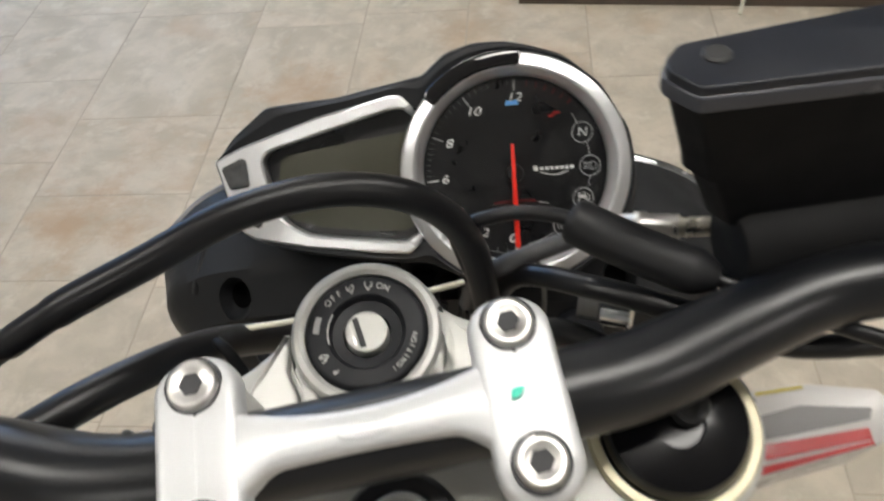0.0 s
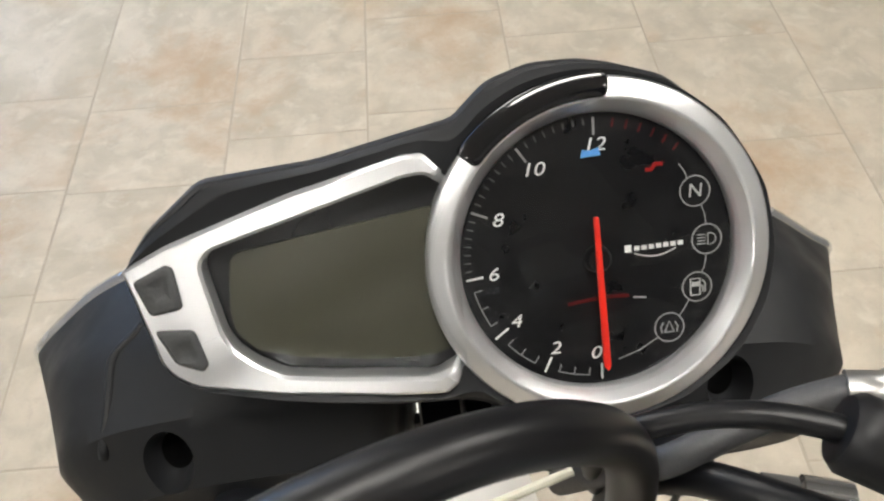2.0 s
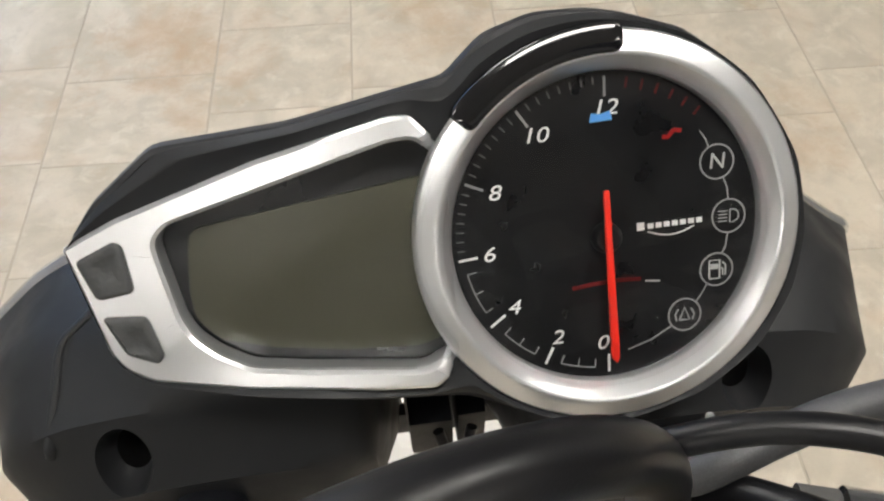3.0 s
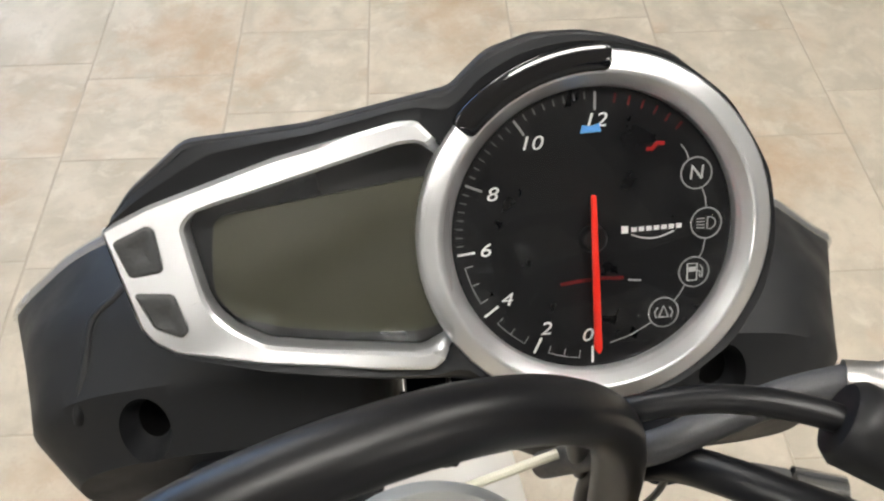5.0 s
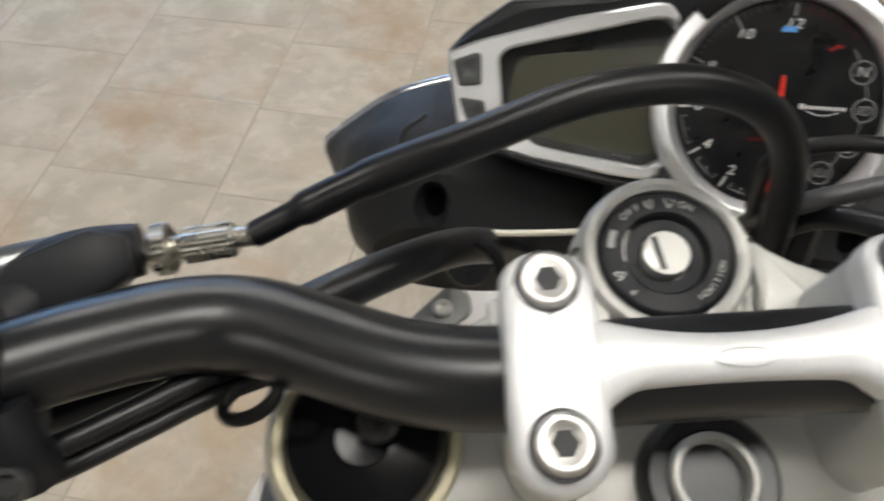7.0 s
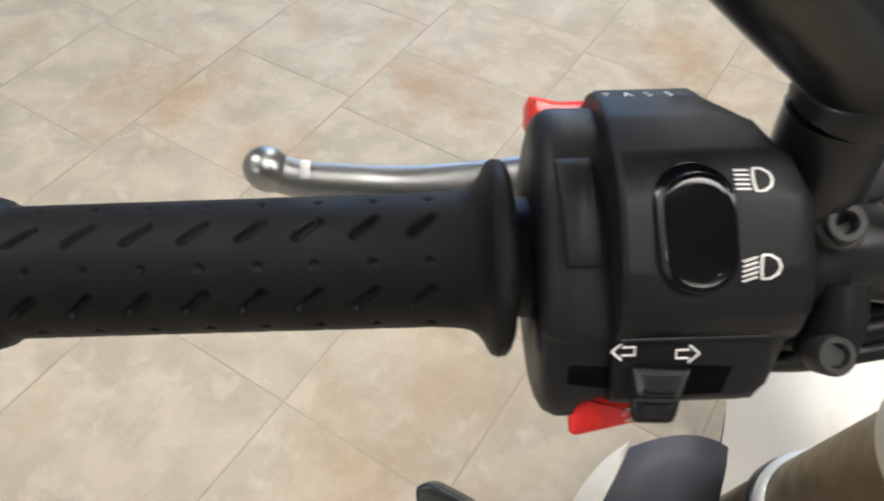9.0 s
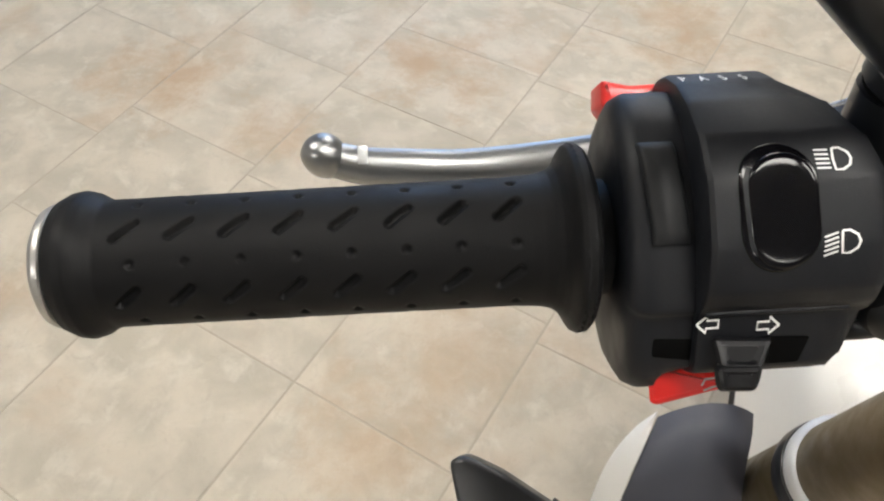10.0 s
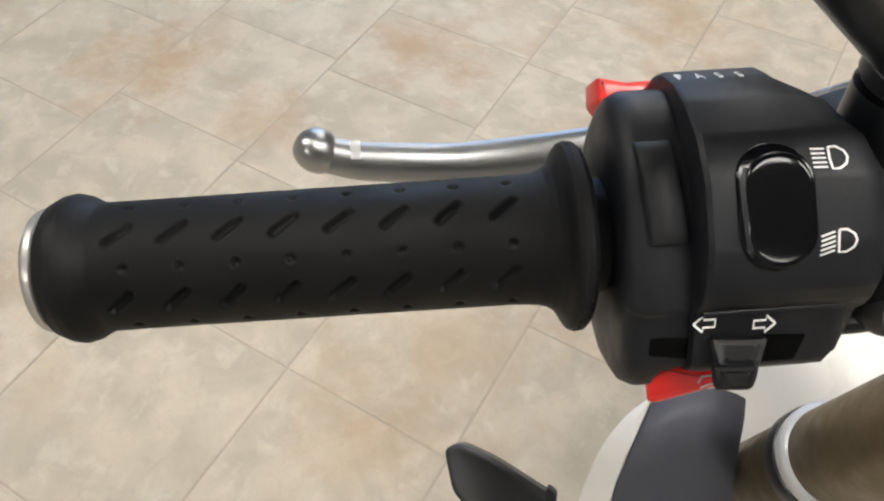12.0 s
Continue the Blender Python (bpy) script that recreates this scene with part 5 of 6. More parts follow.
def build_switchgear():
    t = thing("switch_housing", "black plastic handlebar switch housing with white symbols and red buttons", "switch housing", "motorcycle cockpit", at=tuple(GRIP.translation))
    main = [(39.0, 6), (38.4, 12), (35.0, 19.5), (29.0, 26.5), (20.5, 33.0), (10.0, 36.6), (-4.5, 37.0), (-14.0, 33.4), (-17.6, 30.0), (-19.2, 27.0), (-32.2, 21.8), (-33.6, 19.0), (-34.2, 10), (-31, -8), (-22, -22), (0, -27), (22, -22), (36, -6)]
    main = rounded(main, 1.0, 2)

    def sect(x, p, fy=1.0, fz=1.0, cz=0.0):
        return [(x, y * fy, cz + (z - cz) * fz) for y, z in p]

    def cut(x, lo, hi, fz=1.0):
        # the end slopes in at both sides
        return [(x, max(lo, min(hi, y)), z * fz) for y, z in main]

    loops = [sect(-20.6, main, 0.955, 0.94), sect(-20.2, main, 0.985, 0.98), sect(-19.2, main), sect(2.4, main), cut(7.4, -34.2, 31.0), cut(11.0, -33.2, 27.4), cut(13.4, -30.0, 24.0, 0.995), cut(16.4, -25.0, 18.6, 0.98), cut(18.8, -19.5, 13.6, 0.955), cut(20.4, -14.0, 10.6, 0.90), cut(21.6, -9.0, 8.0, 0.70)]
    part("body", loft(loops), "plastic", t, "", GRIP, 35)
    lobe = [(35.2, 6), (34.2, 14), (27, 21), (16, 26), (4, 28), (-10, 27.2), (-18.5, 25.4), (-19.6, 23.6), (-32, 19.0), (-37, 14), (-38.6, 4), (-34, -10), (-20, -22), (0, -25), (20, -20), (30, -8)]
    lobe = rounded(lobe, 3.0, 2)
    loops = [sect(-35.2, lobe, 0.82, 0.82), sect(-34.8, lobe, 0.90, 0.90), sect(-33.4, lobe, 0.965, 0.965), sect(-30.8, lobe), sect(-27.6, lobe), [(-26.0, max(y, -33.5), z) for _, y, z in sect(0, lobe)], [(-19.0, max(y, -32.0), z) for _, y, z in sect(0, lobe)]]
    part("end_cover", loft(loops), "plastic", t, "", GRIP, 35)

    def hgt(p):
        top = sorted((y, z) for y, z in p if z > 4)

        def f(x, y):
            for (ya, za), (yb, zb) in zip(top, top[1:]):
                if ya <= y <= yb and yb > ya:
                    return za + (zb - za) * (y - ya) / (yb - ya)
            return top[0][1] if y < top[0][0] else top[-1][1]

        return f

    hm, hl = hgt(main), hgt(lobe)

    def pill(cx, cy, hw, hh, n=14):
        return [(cx + hw * math.cos(a), cy + (hh - hw) + hw * math.sin(a)) for a in (math.pi * k / n for k in range(n + 1))] + [(cx + hw * math.cos(a), cy - (hh - hw) + hw * math.sin(a)) for a in (math.pi + math.pi * k / n for k in range(n + 1))]

    # rocker in a recessed pill
    slab_on = lambda p, lo, hi, e, s=3: bent(slab(p, lo, hi, e, s), hm)
    part("rocker_bezel", slab_on(pill(-5.5, 4.0, 8.6, 14.0), -2, 0.5, 0.5), "rocker", t, "", GRIP)
    rk = pill(-4.6, 3.2, 7.5, 12.6)

    def crowned(f):
        row = []
        for x, y in rk:
            px, py = -4.6 + (x + 4.6) * f, 3.2 + (y - 3.2) * f
            row.append((px, py, 36.6 - 0.0045 * (py - 2.5) ** 2 + 0.7 * (1 - f**24)))
        return row

    lp = [[(x, y, hm(x, y) - 1) for x, y in rk]] + [crowned(f) for f in (1.0, 0.99, 0.975, 0.955, 0.92, 0.86, 0.75, 0.6, 0.45, 0.3, 0.15, 0.02)]
    part("dip_switch", loft(lp), "rocker", t, "gloss black rocker switch", GRIP, 70)
    # long flat button on the end cover
    rows_ = []
    for k in range(15):
        y = -2.8 + 23.4 * k / 14
        xl, xr = -30.2 - 1.7 * k / 14, -22.0 - 1.6 * k / 14
        e_ = 0.0 if 0 < k < 14 else 0.8
        z = hl(0, y) + 2.0 - e_
        rows_.append([(xl, y, z - 4), (xl, y, z - 0.7), (xl + 0.7, y, z), (xr - 0.7, y, z), (xr, y, z - 0.7), (xr, y, z - 4)])
    part("side_button", loft(rows_), "shell", t, "flat grey-black button", GRIP, 60)
    # turn switch slots as flat patches with their shade painted in, and slider
    def hs(x, y):
        return hm(x, y) if x > -19.5 else hl(x, y) + 0.6
    for q in ([(-29.6, -24.4), (-20.4, -25.0), (-20.4, -30.2), (-29.8, -28.8)], [(-5.0, -24.8), (5.6, -25.4), (3.6, -31.6), (-7.6, -31.6)]):
        f = hl if q[0][0] < -20 else hm
        part("turn_slot", bent(slab(rounded(q, 0.7, 2), -3, 0.12, 0.05, 1), f), "void", t, "flat dark patch for the slider slot", GRIP)
    wedge = rounded([(-17.4, -24.4), (-3.8, -25.4), (-7.0, -31.2), (-8.4, -32.0), (-15.6, -31.6), (-16.8, -30.4)], 0.9, 3)
    rise = lambda y: 26.4 + (-24.0 - y) * 0.32
    part("turn_switch", loft([[(x + 4.0, y + 2.0, 14) for x, y in shrink(wedge, 1.0)], [(x, y, rise(y) - 1.0) for x, y in wedge], [(x, y, rise(y) - 0.2) for x, y in shrink(wedge, 0.5)], [(x, y, rise(y)) for x, y in shrink(wedge, 1.4)], [(-11.2 + (x + 11.2) * 0.5, -28.2 + (y + 28.2) * 0.5, 27.2) for x, y in wedge]]), "slider", t, "black turn switch slider", GRIP, 30)
    lip = rounded([(-18.2, -30.2), (-7.4, -30.8), (-8.2, -34.0), (-9.4, -36.6), (-17.2, -36.2), (-18.0, -34.6)], 1.1, 4)
    part("thumb_lip", loft([[(x + 4.5, y + 2.4, 20) for x, y in shrink(lip, 1.2)], [(x + 0.6, y, 27.4) for x, y in lip], [(x, y, 28.0) for x, y in lip], [(x, y, 29.2) for x, y in shrink(lip, 0.5)], [(x, y, 29.7) for x, y in shrink(lip, 1.3)], [(-12.8 + (x + 12.8) * 0.5, -34.2 + (y + 34.2) * 0.5, 29.2) for x, y in lip]]), "slider", t, "worn black thumb lip", GRIP, 30)
    # red buttons
    hb = rounded([(-28.4, -31.5), (-9.0, -33.5), (-9.0, -38.6), (-26.4, -42.0), (-28.2, -41.4)], 0.9, 3)
    horn = part("horn_button", loft([[(x + 4.5, y + 3.0, 0) for x, y in shrink(hb, 1.5)], [(x + 0.8, y, 10.2) for x, y in hb], [(x, y, 11.6) for x, y in hb], [(x, y, 12.2) for x, y in shrink(hb, 0.5)], [(x, y, 12.5) for x, y in shrink(hb, 1.3)]]), "red", t, "red plastic horn button", GRIP)
    part("symbol", join(*[moved(strip(p, 0.45, 0.2, z=12.45), Matrix.Identity(4)) for p in ([(-15.6, -37.8), (-14.6, -36.2), (-9.6, -36.0)], [(-15.2, -39.0), (-12.8, -38.2), (-10, -38.0)])]), "softprint", horn, "", GRIP)
    pb = [(-33.4, 40.2), (-26.0, 38.4), (-18, 38.6), (-18, 31), (-31, 30), (-33.8, 34.0)]
    part("ledge", tube([(-19.4, -18.8, hm(0, -18.8) + 0.1), (0, -18.8, hm(0, -18.8) + 0.1), (13.0, -18.8, hm(0, -18.8) - 0.2)], 0.7, 10), "plastic", t, "", GRIP)
    part("flash_trigger", slab(rounded(pb, 0.9, 3), -10, 2.5, 1.5, 3), "red", t, "red plastic flash trigger", GRIP)
    # white symbols
    def beam(cx, cy, slant):
        D = strip([(1.0, 2.4), (2.6, 2.4), (4.2, 1.4), (4.7, 0.0), (4.2, -1.4), (2.6, -2.4), (1.0, -2.4), (0.75, 0), (1.0, 2.4)], 0.5, 0.14)
        rays = [strip([(-3.0, y + slant), (0.0, y)], 0.42, 0.14) for y in (-1.95, -0.95, 0.05, 1.05, 2.05)]
        return bent(moved(join(D, *rays), Matrix.Translation((cx, cy, 0.02))), hm)
    part("main_beam_symbol", beam(6.3, 13.7, 0.1), "print", t, "", GRIP)
    part("dip_beam_symbol", beam(6.6, -4.1, -0.9), "print", t, "", GRIP)
    arrow = [(-2.6, 0), (-0.3, 2.0), (-0.3, 0.9), (2.4, 0.9), (2.4, -0.9), (-0.3, -0.9), (-0.3, -2.0), (-2.6, 0)]
    part("arrow_symbol", bent(moved(strip(arrow, 0.55, 0.14), Matrix.Translation((-18.4, -21.3, 0.05))), lambda x, y: hm(x, y)), "print", t, "", GRIP)
    part("arrow_symbol", bent(moved(strip([(-x, y) for x, y in arrow], 0.55, 0.14), Matrix.Translation((-4.6, -22.3, 0.05))), hm), "print", t, "", GRIP)
    for k, ch in enumerate("PASS"):
        m = Matrix.Translation((-18.0 + 4.7 * k, 35.9 - 0.1 * k, 0.35)) @ Matrix.Diagonal((0.9, 0.8, 1, 1))
        part("letter", bent(moved(letters(ch, 3.3, depth=0.1), m), hm), "print", t, "", GRIP)


build_switchgear()


def build_lever():
    t = thing("clutch_lever", "polished metal clutch lever with a ball end", "clutch lever", "motorcycle cockpit", at=tuple(GRIP @ Vector((40, 20, -40))))
    Z = -78
    ctrl = [(-112, 33.2, Z), (-100, 30.2, Z), (-84, 28.6, Z), (-66, 27.2, Z), (-44, 27.4, Z + 2), (-20, 28.2, Z + 8), (5, 29, Z + 20), (30, 27, Z + 34), (52, 24, Z + 42)]
    part("blade", tube(curve_pts(ctrl, 8), lambda s: 4.8 + 1.2 * min(1, s * 1.6), 28, 1.36), "brushed", t, "", GRIP)
    # the end swells into a rounded drop that sinks into the blade
    ball = bmesh.new()
    bmesh.ops.create_uvsphere(ball, u_segments=32, v_segments=20, radius=8.3, matrix=Matrix.Translation((-115.6, 34.8, Z)))
    for v in ball.verts:
        if v.co.y < 34.8:
            v.co.x += 1.2 * min(1.0, (34.8 - v.co.y) / 8)
    part("ball_end", ball, "brushed", t, "", GRIP)
    part("notch", box(-103.0, -99.4, 30.4, 37.0, Z - 2, Z + 5.6, 0.5), "cast", t, "", GRIP)
    # perch and bracket round the bar
    p = thing("lever_perch", "black clutch lever perch clamped to the handlebar", "lever bracket", "motorcycle cockpit", at=tuple(GRIP @ Vector((45, 0, 0))))
    TX = GRIP @ Matrix(((0, 0, 1, 0), (1, 0, 0, 0), (0, 1, 0, 0), (0, 0, 0, 1)))
    part("band", lathe([(18, 26), (18.8, 27), (18.8, 36), (18, 37), (12, 37), (12, 26)], 36, closed=True), "plastic", p, "", TX)
    arm = [(30, 10, -20), (48, 20, -28), (58, 22, -30), (72, 20, -29)]
    part("arm", tube(curve_pts(arm, 6), lambda s: 10.5 - 4.0 * s, 14, 1.2), "plastic", p, "", GRIP)
    part("wedge", slab(rounded([(24, 14), (40, 27), (62, 29), (71, 24), (69, 14), (50, 6), (30, 2)], 2, 3), -36, -16, 2.0), "plastic", p, "", GRIP)
    turn = Vector((0.12, -0.55, 0.82)).to_track_quat("Z", "Y").to_matrix().to_4x4()
    at_bolt = Matrix.Translation((-0.1868, -0.0002, 1.1646)) @ turn @ MM @ Matrix.Diagonal((0.78, 0.78, 0.9, 1))
    part("pinch_bolt", lathe([(7.6, -6), (7.6, -0.6), (6.8, 0.2), (6.0, 0.2), (5.8, 1.8), (5.2, 2.4), (3.4, 2.4), (3.0, 1.6), (2.9, -1.5), (0.01, -1.6)], 28), "socket", p, "dull dark pinch bolt", at_bolt)
    part("pinch_bolt", lathe([(5.0, -3), (5.0, 3.4), (4.2, 4.4), (3.0, 4.4), (2.6, 2.6), (0.01, 2.6)], 20), "socket", p, "dull dark pinch bolt", GRIP @ Matrix.Translation((33, -25, 12)))
    part("pinch_lug", tube(curve_pts([(36, -8, 12), (36, -18, 10), (36, -26, 4)], 4), 7.0, 14), "plastic", p, "", GRIP)


build_lever()


def build_mirror():
    t = thing("mirror", "black mirror stem with an angled arm on the handlebar", "mirror", "motorcycle cockpit", at=(-0.191, 0.008, 1.13))
    foot, seam, knee = Vector((-0.1938, 0.0045, 1.124)), Vector((-0.1935, 0.0128, 1.1855)), Vector((-0.1922, 0.0132, 1.1965))
    along = Vector((-0.0303, -0.0208, 0.0330)).normalized()
    up = (knee - seam).normalized()
    part("stem", tube([foot, foot.lerp(seam, 0.5), seam - up * 0.0012], lambda s: 0.0112 + 0.0006 * s, 28), "satin", t)
    part("joint", tube([seam - up * 0.0016, seam + up * 0.0004], 0.0110, 28), "void", t, "dark seam below the arm")
    # arm cut on the mitre where it leaves the stem
    side = up.cross(along).normalized()
    face = (up + along).normalized()
    loops = []
    ring = [2 * math.pi * k / 32 for k in range(32)]
    fwd = side.cross(up)
    for lift, r in ((0.0, 0.0116), (0.0006, 0.0122)):
        loops.append([seam + up * lift + (side * math.cos(a) + fwd * math.sin(a)) * r for a in ring])
    base_ring = loops[-1]
    mitre = [p + up * ((knee - p).dot(face) / up.dot(face)) for p in base_ring]
    loops.append([p.lerp(q, 0.9) for p, q in zip(base_ring, mitre)])
    cut = [q + (knee - q) * 0.03 for q in mitre]
    loops.append(cut)
    for d, grow in ((0.003, 1.0), (0.02, 1.0), (0.05, 0.97), (0.10, 0.93)):
        mid = knee + along * d
        lp = []
        for q in mitre:
            v = q + along * ((mid - q).dot(along)) - mid
            lp.append(mid + v.normalized() * 0.0123 * grow)
        if d < 0.02:
            lp = [q + along * (0.004) for q in mitre]
        loops.append(lp)
    part("arm", loft(loops), "satin", t, "", None, 30)


build_mirror()


# ---- brake reservoir ----
def build_reservoir():
    t = thing("brake_reservoir", "black plastic brake fluid reservoir with a screwed lid", "brake reservoir", "motorcycle cockpit", at=(0.14, 0.02, 1.15))
    fr = basis((0.1060, 0.0425, 1.2010), (0.9950, -0.1000, 0.0), (0.1000, 0.9950, 0.0), (0.0, 0.0, 1.0))
    lid = rounded([(-6, -4), (0, -14), (90, -21), (90, 11), (1, 7), (-5, 1)], 2.0, 3)
    part("lid", slab(lid, -4, 0, 0.8, 3), "lidtop", t, "dull black lid", fr)
    part("lid_rim", slab(shrink(lid, -0.7), -8, -3.0, 0.9, 3), "lidrim", t, "worn grey rim", fr)
    b0 = shrink(lid, 0.9)
    lean = lambda z, f, dx: [(dx + (x + 6) * f - 6, -13 + (y + 13) * (0.5 + 0.5 * f), z) for x, y in b0]
    part("body", loft([lean(-38, 0.97, 9), lean(-33, 0.985, 8), lean(-7.8, 1.0, 0)]), "rubber", t, "", fr)
    part("foot", loft([lean(-60, 0.9, 20), lean(-37.8, 0.93, 11)]), "rubber", t, "", fr)
    part("master_cylinder", tube([(22, -12, -72), (26, -12, -72), (100, -14, -68), (104, -14, -68)], lambda s: 17.0 if 0.05 < s < 0.95 else 15.0, 24), "rubber", t, "", fr)
    part("lid_screw", lathe([(4.2, -1), (4.2, 0.6), (3.4, 1.2), (0.01, 1.0)], 20), "socket", t, "", fr @ Matrix.Translation((9, -1, 0)))


build_reservoir()


# ---- bodywork below ----
def build_shroud():
    t = thing("radiator_cowl", "white and graphite radiator cowl below the handlebar", "radiator cowl", "side cowls", at=(-0.17, 0.05, 0.60))
    outer = [(-0.1890, 0.0985, 0.8486), (-0.201, 0.089, 0.836), (-0.212, 0.074, 0.815), (-0.218, 0.055, 0.785), (-0.223, 0.02, 0.75)]
    inner = [(-0.1885, 0.0965, 0.8480), (-0.194, 0.076, 0.842), (-0.199, 0.060, 0.826), (-0.201, 0.045, 0.80), (-0.200, 0.01, 0.77)]

    def sheet(a, b, drop):
        A, B = curve_pts(a, 6), curve_pts(b, 6)
        up = Vector((0, 0, 0.004))
        loops = [[p, (p + q_) / 2 + up, q_, q_ - Vector((0, 0, drop)), p - Vector((0, 0, drop))] for p, q_ in zip(A, B)]
        return loft(loops)

    part("white_edge", sheet(outer, inner, 0.06), "white", t, "gloss white edge")
    in2 = [(p[0] + 0.001, p[1], p[2] - 0.002) for p in inner]
    mid = [(-0.1272, 0.1135, 0.8436), (-0.128, 0.098, 0.842), (-0.129, 0.077, 0.83), (-0.125, 0.05, 0.80), (-0.122, 0.0, 0.77)]
    A, B = curve_pts(in2, 6), curve_pts(mid, 6)
    loops = []
    for p, q_ in zip(A, B):
        row = [p + (q_ - p) * s + Vector((0, 0, 0.012 * math.sin(math.pi * s) ** 0.8 + 0.006 * math.sin(math.pi * s))) for s in (k / 8 for k in range(9))]
        loops.append(row + [q_ - Vector((0, 0, 0.07)), p - Vector((0, 0, 0.07))])
    part("graphite_panel", loft(loops), "slate", t, "matte graphite panel")


build_shroud()


def build_right_cowl():
    t = thing("radiator_cowl", "white radiator cowl with red and grey stripes", "radiator cowl", "side cowls", at=(0.18, 0.01, 0.96))
    fr = basis((0.1507, 0.0019, 1.0), (0.667, -0.041, 0.0), (-0.034, 0.66, 0.151), (0.0, -0.151, 0.667))
    out = rounded([(-30, -12), (92, -6), (112, 18), (108, 30), (60, 45), (20, 47), (-20, 44)], 4, 3)
    part("panel", slab(out, -60, 0, 3), "cowlwhite", t, "", fr)
    part("red_stripe", slab([(-2, 0), (84, -2), (86, 6), (2, 10)], -0.5, 0.6, 0.1, 1), "stripe", t, "", fr)
    part("red_stripe", slab([(-24, -10), (84, -5.6), (84, -2.8), (-20, -4)], -0.5, 0.6, 0.1, 1), "stripe", t, "", fr)
    part("grey_stripe", slab([(4, 13), (90, 11), (96, 18), (50, 30), (8, 28)], -0.5, 0.6, 0.1, 1), "greyfilm", t, "", fr)
    part("stay", tube([(0.155, 0.015, 0.978), (0.135, 0.014, 0.980), (0.108, 0.014, 0.985)], 0.006, 12), "satin", t, "black mounting stay")
    part("yellow_stripe", slab([(24, 42.6), (58, 40.8), (60, 43), (26, 45)], -0.5, 0.6, 0.1, 1), "yellowfilm", t, "", fr)


build_right_cowl()


def build_mudguard():
    t = thing("front_mudguard", "gloss white front mudguard over a black tyre", "mudguard", "", at=(0.07, 0.45, 0.45))
    loops = []
    for k in range(25):
        a = radians(30 + 150 * k / 24)
        cy, cz, R = 0.42, 0.30, 0.33
        half = [(0.037, 0.002), (0.0641, 0.014), (0.0815, 0.044), (0.0888, 0.09), (0.0925, 0.14), (0.095, 0.195)]
        outer = [(-dx, R - d) for dx, d in half[::-1]] + [(0.0, R)] + [(dx, R - d) for dx, d in half]
        inner = [(dx * 0.95, r * 0.985) for dx, r in outer[::-1]]
        loops.append([(0.07 + dx, cy + r * math.cos(a), cz + r * math.sin(a)) for dx, r in outer + inner])
    part("guard", loft(loops), "white", t)
    w = thing("road_wheel", "black road tyre on a dark rim", "wheel", "", at=(0.103, 0.42, 0.0))
    TX = Matrix.Translation((0.103, 0.42, 0.297)) @ pose(0, 0, 0, 0, 90, 0)
    part("tyre", lathe([(0.215, -0.036), (0.25, -0.045), (0.28, -0.040), (0.294, -0.022), (0.297, 0), (0.294, 0.022), (0.28, 0.040), (0.25, 0.045), (0.215, 0.036)], 72, closed=True), "tyre", w, "", TX)
    part("rim", lathe([(0.216, -0.038), (0.2, -0.034), (0.19, 0), (0.2, 0.034), (0.216, 0.038)], 64, closed=True), "satin", w, "", TX)
    part("hub", lathe([(0.035, -0.04), (0.04, -0.032), (0.04, 0.032), (0.035, 0.04)], 32), "satin", w, "", TX)
    for k in range(5):
        part("spoke", moved(box(-0.012, 0.012, 0.035, 0.196, -0.02, 0.02, 0.004), TX @ pose(0, 0, 0, 0, 0, 72 * k)), "satin", w)


build_mudguard()


def build_indicator():
    t = thing("indicator", "black front indicator stalk with a grey tip", "indicator", "", at=(-0.28, 0.03, 0.83))
    out = rounded([(0, 4), (9, 11), (34, 9), (74, 0), (76, -10), (66, -26), (40, -34), (14, -20)], 5, 3)
    fr = basis((-0.3140, 0.0420, 0.826), (0.985, -0.15, 0.0), (0.13, 0.86, 0.49), (-0.07, -0.48, 0.87))
    part("lamp_body", slab(out, -14, 4, 4, 4), "satin", t, "", fr)
    part("tip", slab(rounded([(70, 4), (77, 2), (79, -9), (72, -12)], 2, 3), -12, 4.6, 1.5), "shell", t, "grey end piece", fr)


build_indicator()


# ---- things beyond ----
def build_far_bike():
    t = thing("parked_wheel", "black tyre of another parked motorcycle", "wheel", "", at=(1.51, 1.71, 0.052))
    TX = Matrix.Translation((1.51, 1.71, 0.362)) @ pose(0, 0, 0, 0, 0, 20) @ pose(0, 0, 0, 0, 90, 0)
    part("tyre", lathe([(0.22, -0.06), (0.26, -0.075), (0.29, -0.062), (0.306, -0.03), (0.31, 0), (0.306, 0.03), (0.29, 0.062), (0.26, 0.075), (0.22, 0.06)], 64, closed=True), "tyre", t, "", TX)
    part("rim", lathe([(0.222, -0.06), (0.2, -0.05), (0.19, 0), (0.2, 0.05), (0.222, 0.06)], 64, closed=True), "satin", t, "", TX)
    part("hub", lathe([(0.05, -0.07), (0.2, -0.02), (0.2, 0.02), (0.05, 0.07)], 32), "satin", t, "", TX)
    c = thing("display_plinth", "low dark brown display plinth on the tiles", "plinth", "", at=(1.6, 2.6, 0.0))
    edge_m = Matrix.Translation((0.66, 1.962, 0)) @ pose(0, 0, 0, 0, 0, -24.2)
    part("front_edge", moved(box(0, 3.2, 0, 0.03, 0.0, 0.052, 0.003), edge_m), "plinth", c, "dark brown edge board")
    part("top", moved(box(0, 3.2, 0.031, 1.1, 0.0, 0.050, 0.003), edge_m), "greyfilm", c, "grey carpet top")
    cable("white_cord", "thin white cord lying on the floor tiles", [(1.247, 1.640, 0.006), (1.258, 1.655, 0.020), (1.270, 1.672, 0.060), (1.290, 1.715, 0.058), (1.34, 1.82, 0.057)], 0.006, "wirewhite", 8)


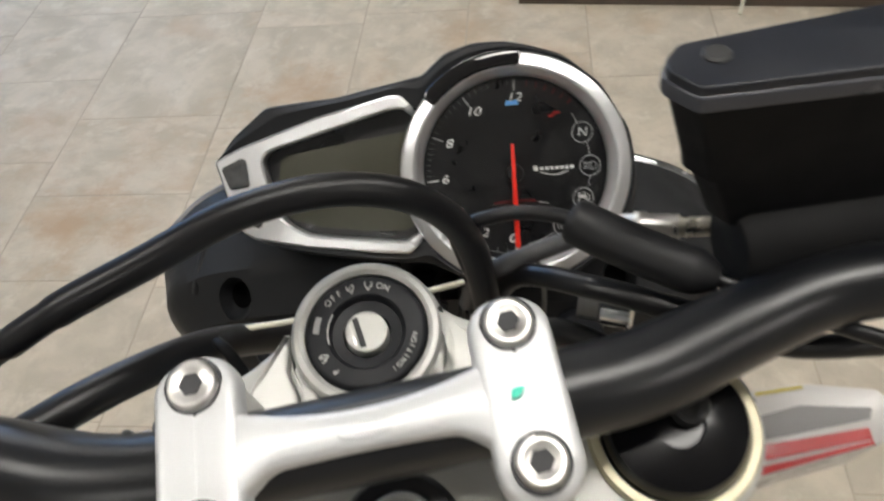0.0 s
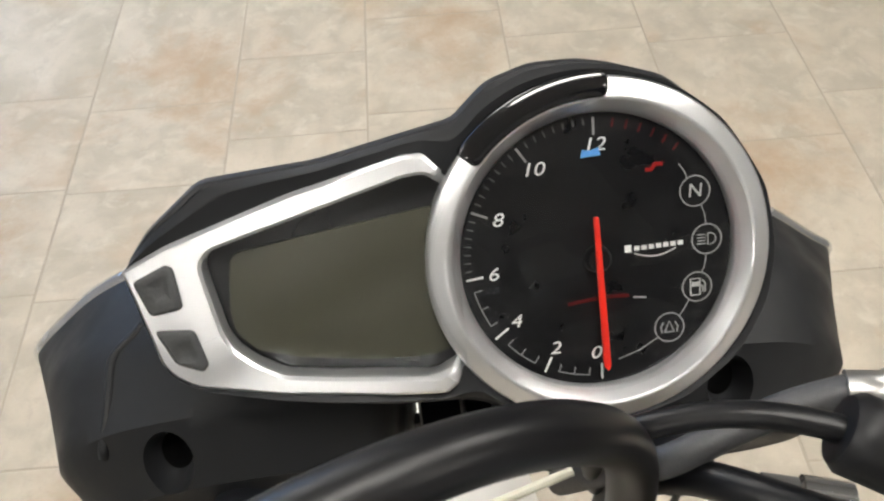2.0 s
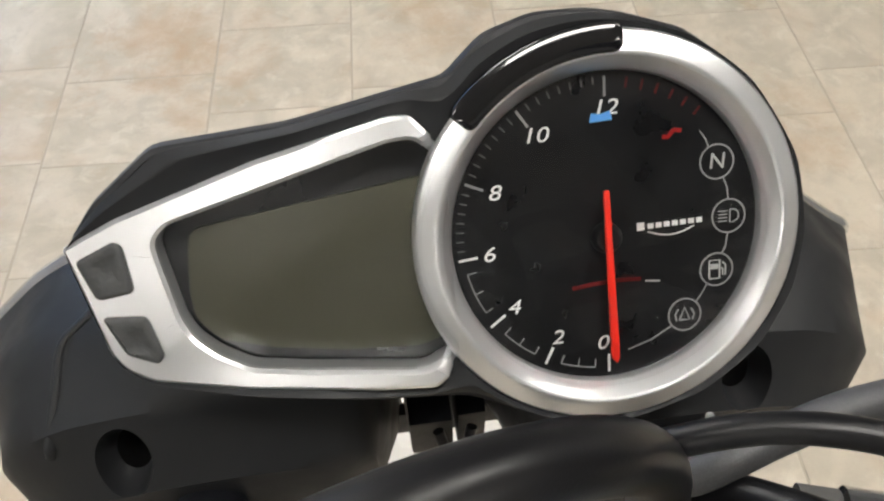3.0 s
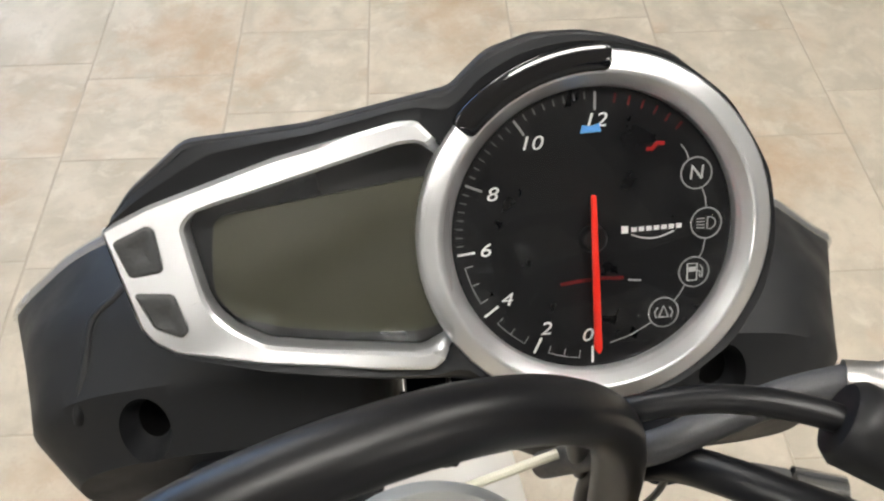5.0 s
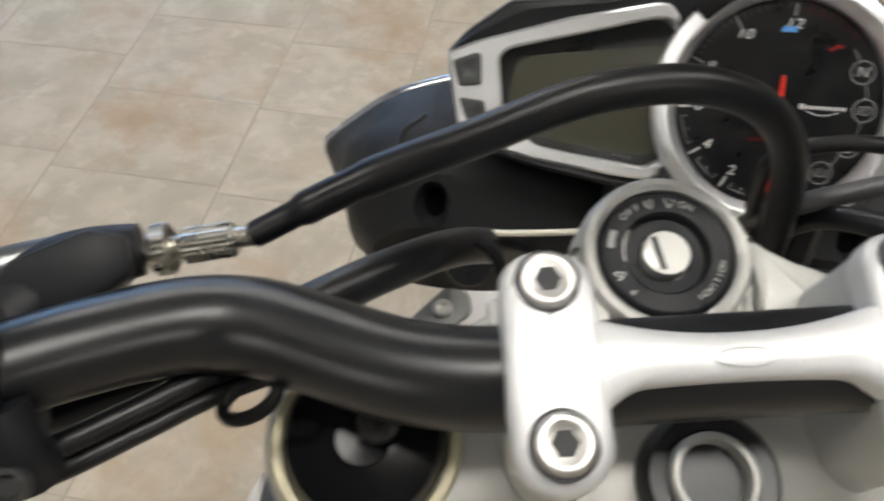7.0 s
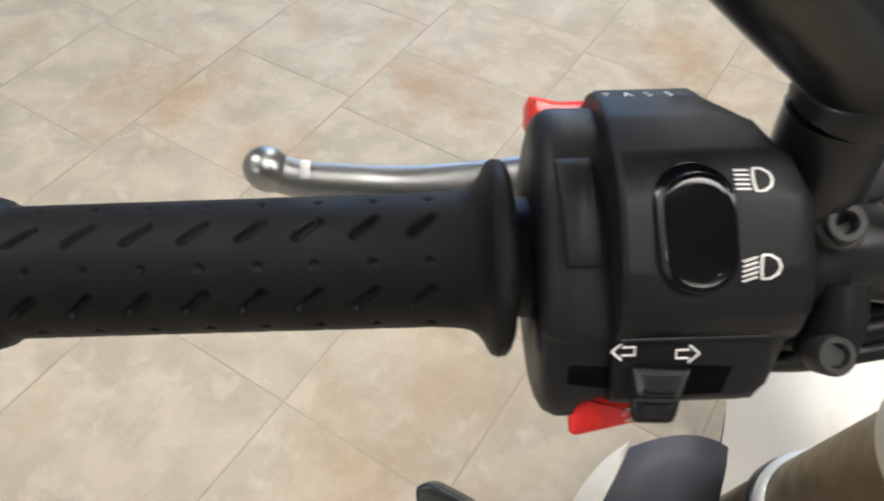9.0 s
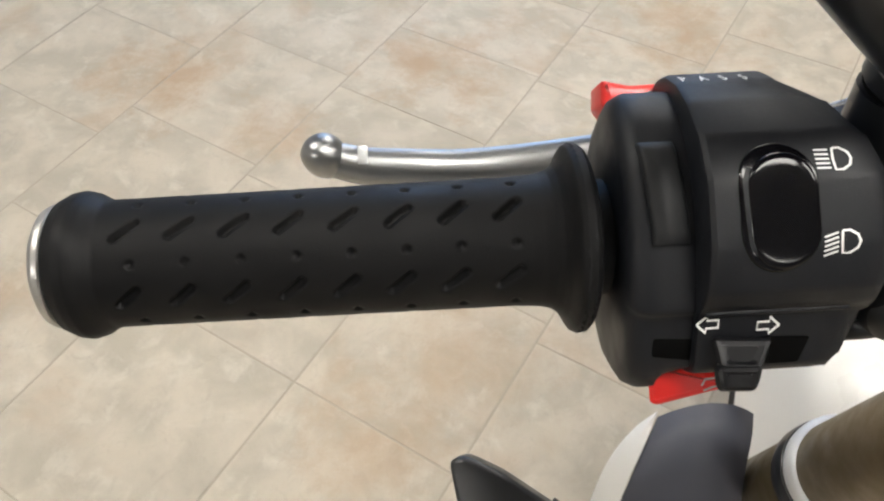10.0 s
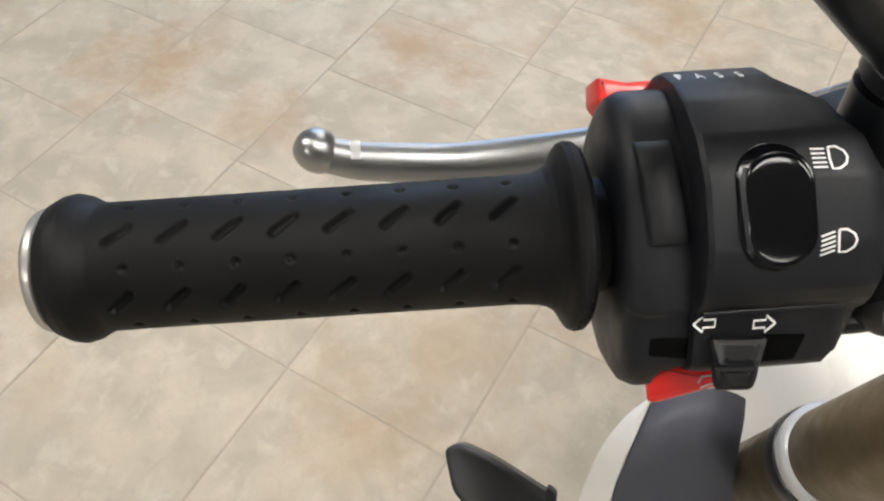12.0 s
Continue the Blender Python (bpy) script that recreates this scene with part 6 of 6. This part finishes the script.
build_far_bike()


# ---- floor tiles ----
ANGLE = 18.0
COLUMNS = [-1.275 - 0.42 * k for k in range(7, 0, -1)] + [-1.275, -0.835, -0.475, -0.14] + [-0.14 + 0.37 * k for k in range(1, 14)]
# cross joints of the tiles nearest the motorcycle
JOINTS = {
    -1.275: [-0.67, -0.23, 0.205, 0.58, 0.95, 1.24, 1.56, 2.10],
    -0.835: [-0.65, -0.22, 0.205, 0.57, 0.93, 1.225, 1.50, 2.0],
    -0.475: [-0.60, -0.24, 0.12, 0.52, 0.90, 1.36, 1.66, 2.05],
}


def tile_mesh():
    bm = bmesh.new()
    h = 0.5
    e = 0.004
    prof = ((h, -0.003), (h, -0.0005), (h - e, 0.0))
    rows = [[bm.verts.new((sx * r, sy * r, z)) for sx, sy in ((-1, -1), (1, -1), (1, 1), (-1, 1))] for r, z in prof]
    for a, b in zip(rows, rows[1:]):
        for i in range(4):
            bm.faces.new((a[i], a[(i + 1) % 4], b[(i + 1) % 4], b[i]))
    bm.faces.new(rows[-1])
    me = bpy.data.meshes.new("tile")
    bm.to_mesh(me)
    bm.free()
    me.materials.append(M["tile"])
    return me


tile_me = tile_mesh()
ca, sa = math.cos(radians(ANGLE)), math.sin(radians(ANGLE))
GAP = 0.0050
rest = []
for u0, u1 in zip(COLUMNS, COLUMNS[1:]):
    marks = JOINTS.get(round(u0, 3), [random.uniform(0, 0.3)])
    marks = [marks[0] - 0.38 * k for k in range(16, 0, -1)] + marks + [marks[-1] + 0.38 * k for k in range(1, 18)]
    for v0, v1 in zip(marks, marks[1:]):
        u, v = (u0 + u1) / 2, (v0 + v1) / 2
        x, y = u * ca + v * sa, -u * sa + v * ca
        if X0 - 0.1 < x < X1 + 0.1 and Y0 - 0.1 < y < Y1 + 0.1:
            size = (u1 - u0 - GAP, v1 - v0 - GAP * 0.7)
            if -2.3 < x < 2.6 and -0.6 < y < 3.2:
                ob = new("tile", tile_me)
                ob.location, ob.rotation_euler, ob.scale = (x, y, 0), (0, 0, radians(-ANGLE)), (*size, 1)
                ob.parent = floor
            else:
                rest.append((x, y, size))
bm = bmesh.new()
for x, y, size in rest:
    m = Matrix.Translation((x, y, -0.0005)) @ pose(0, 0, 0, 0, 0, -ANGLE)
    bm.faces.new([bm.verts.new(m @ Vector((sx * size[0] / 2, sy * size[1] / 2, 0))) for sx, sy in ((-1, -1), (1, -1), (1, 1), (-1, 1))])
far = part("far_tiles", bm, "tile", floor)
tagged(far, "cream stone-look floor tiles", "", "", "stuff")
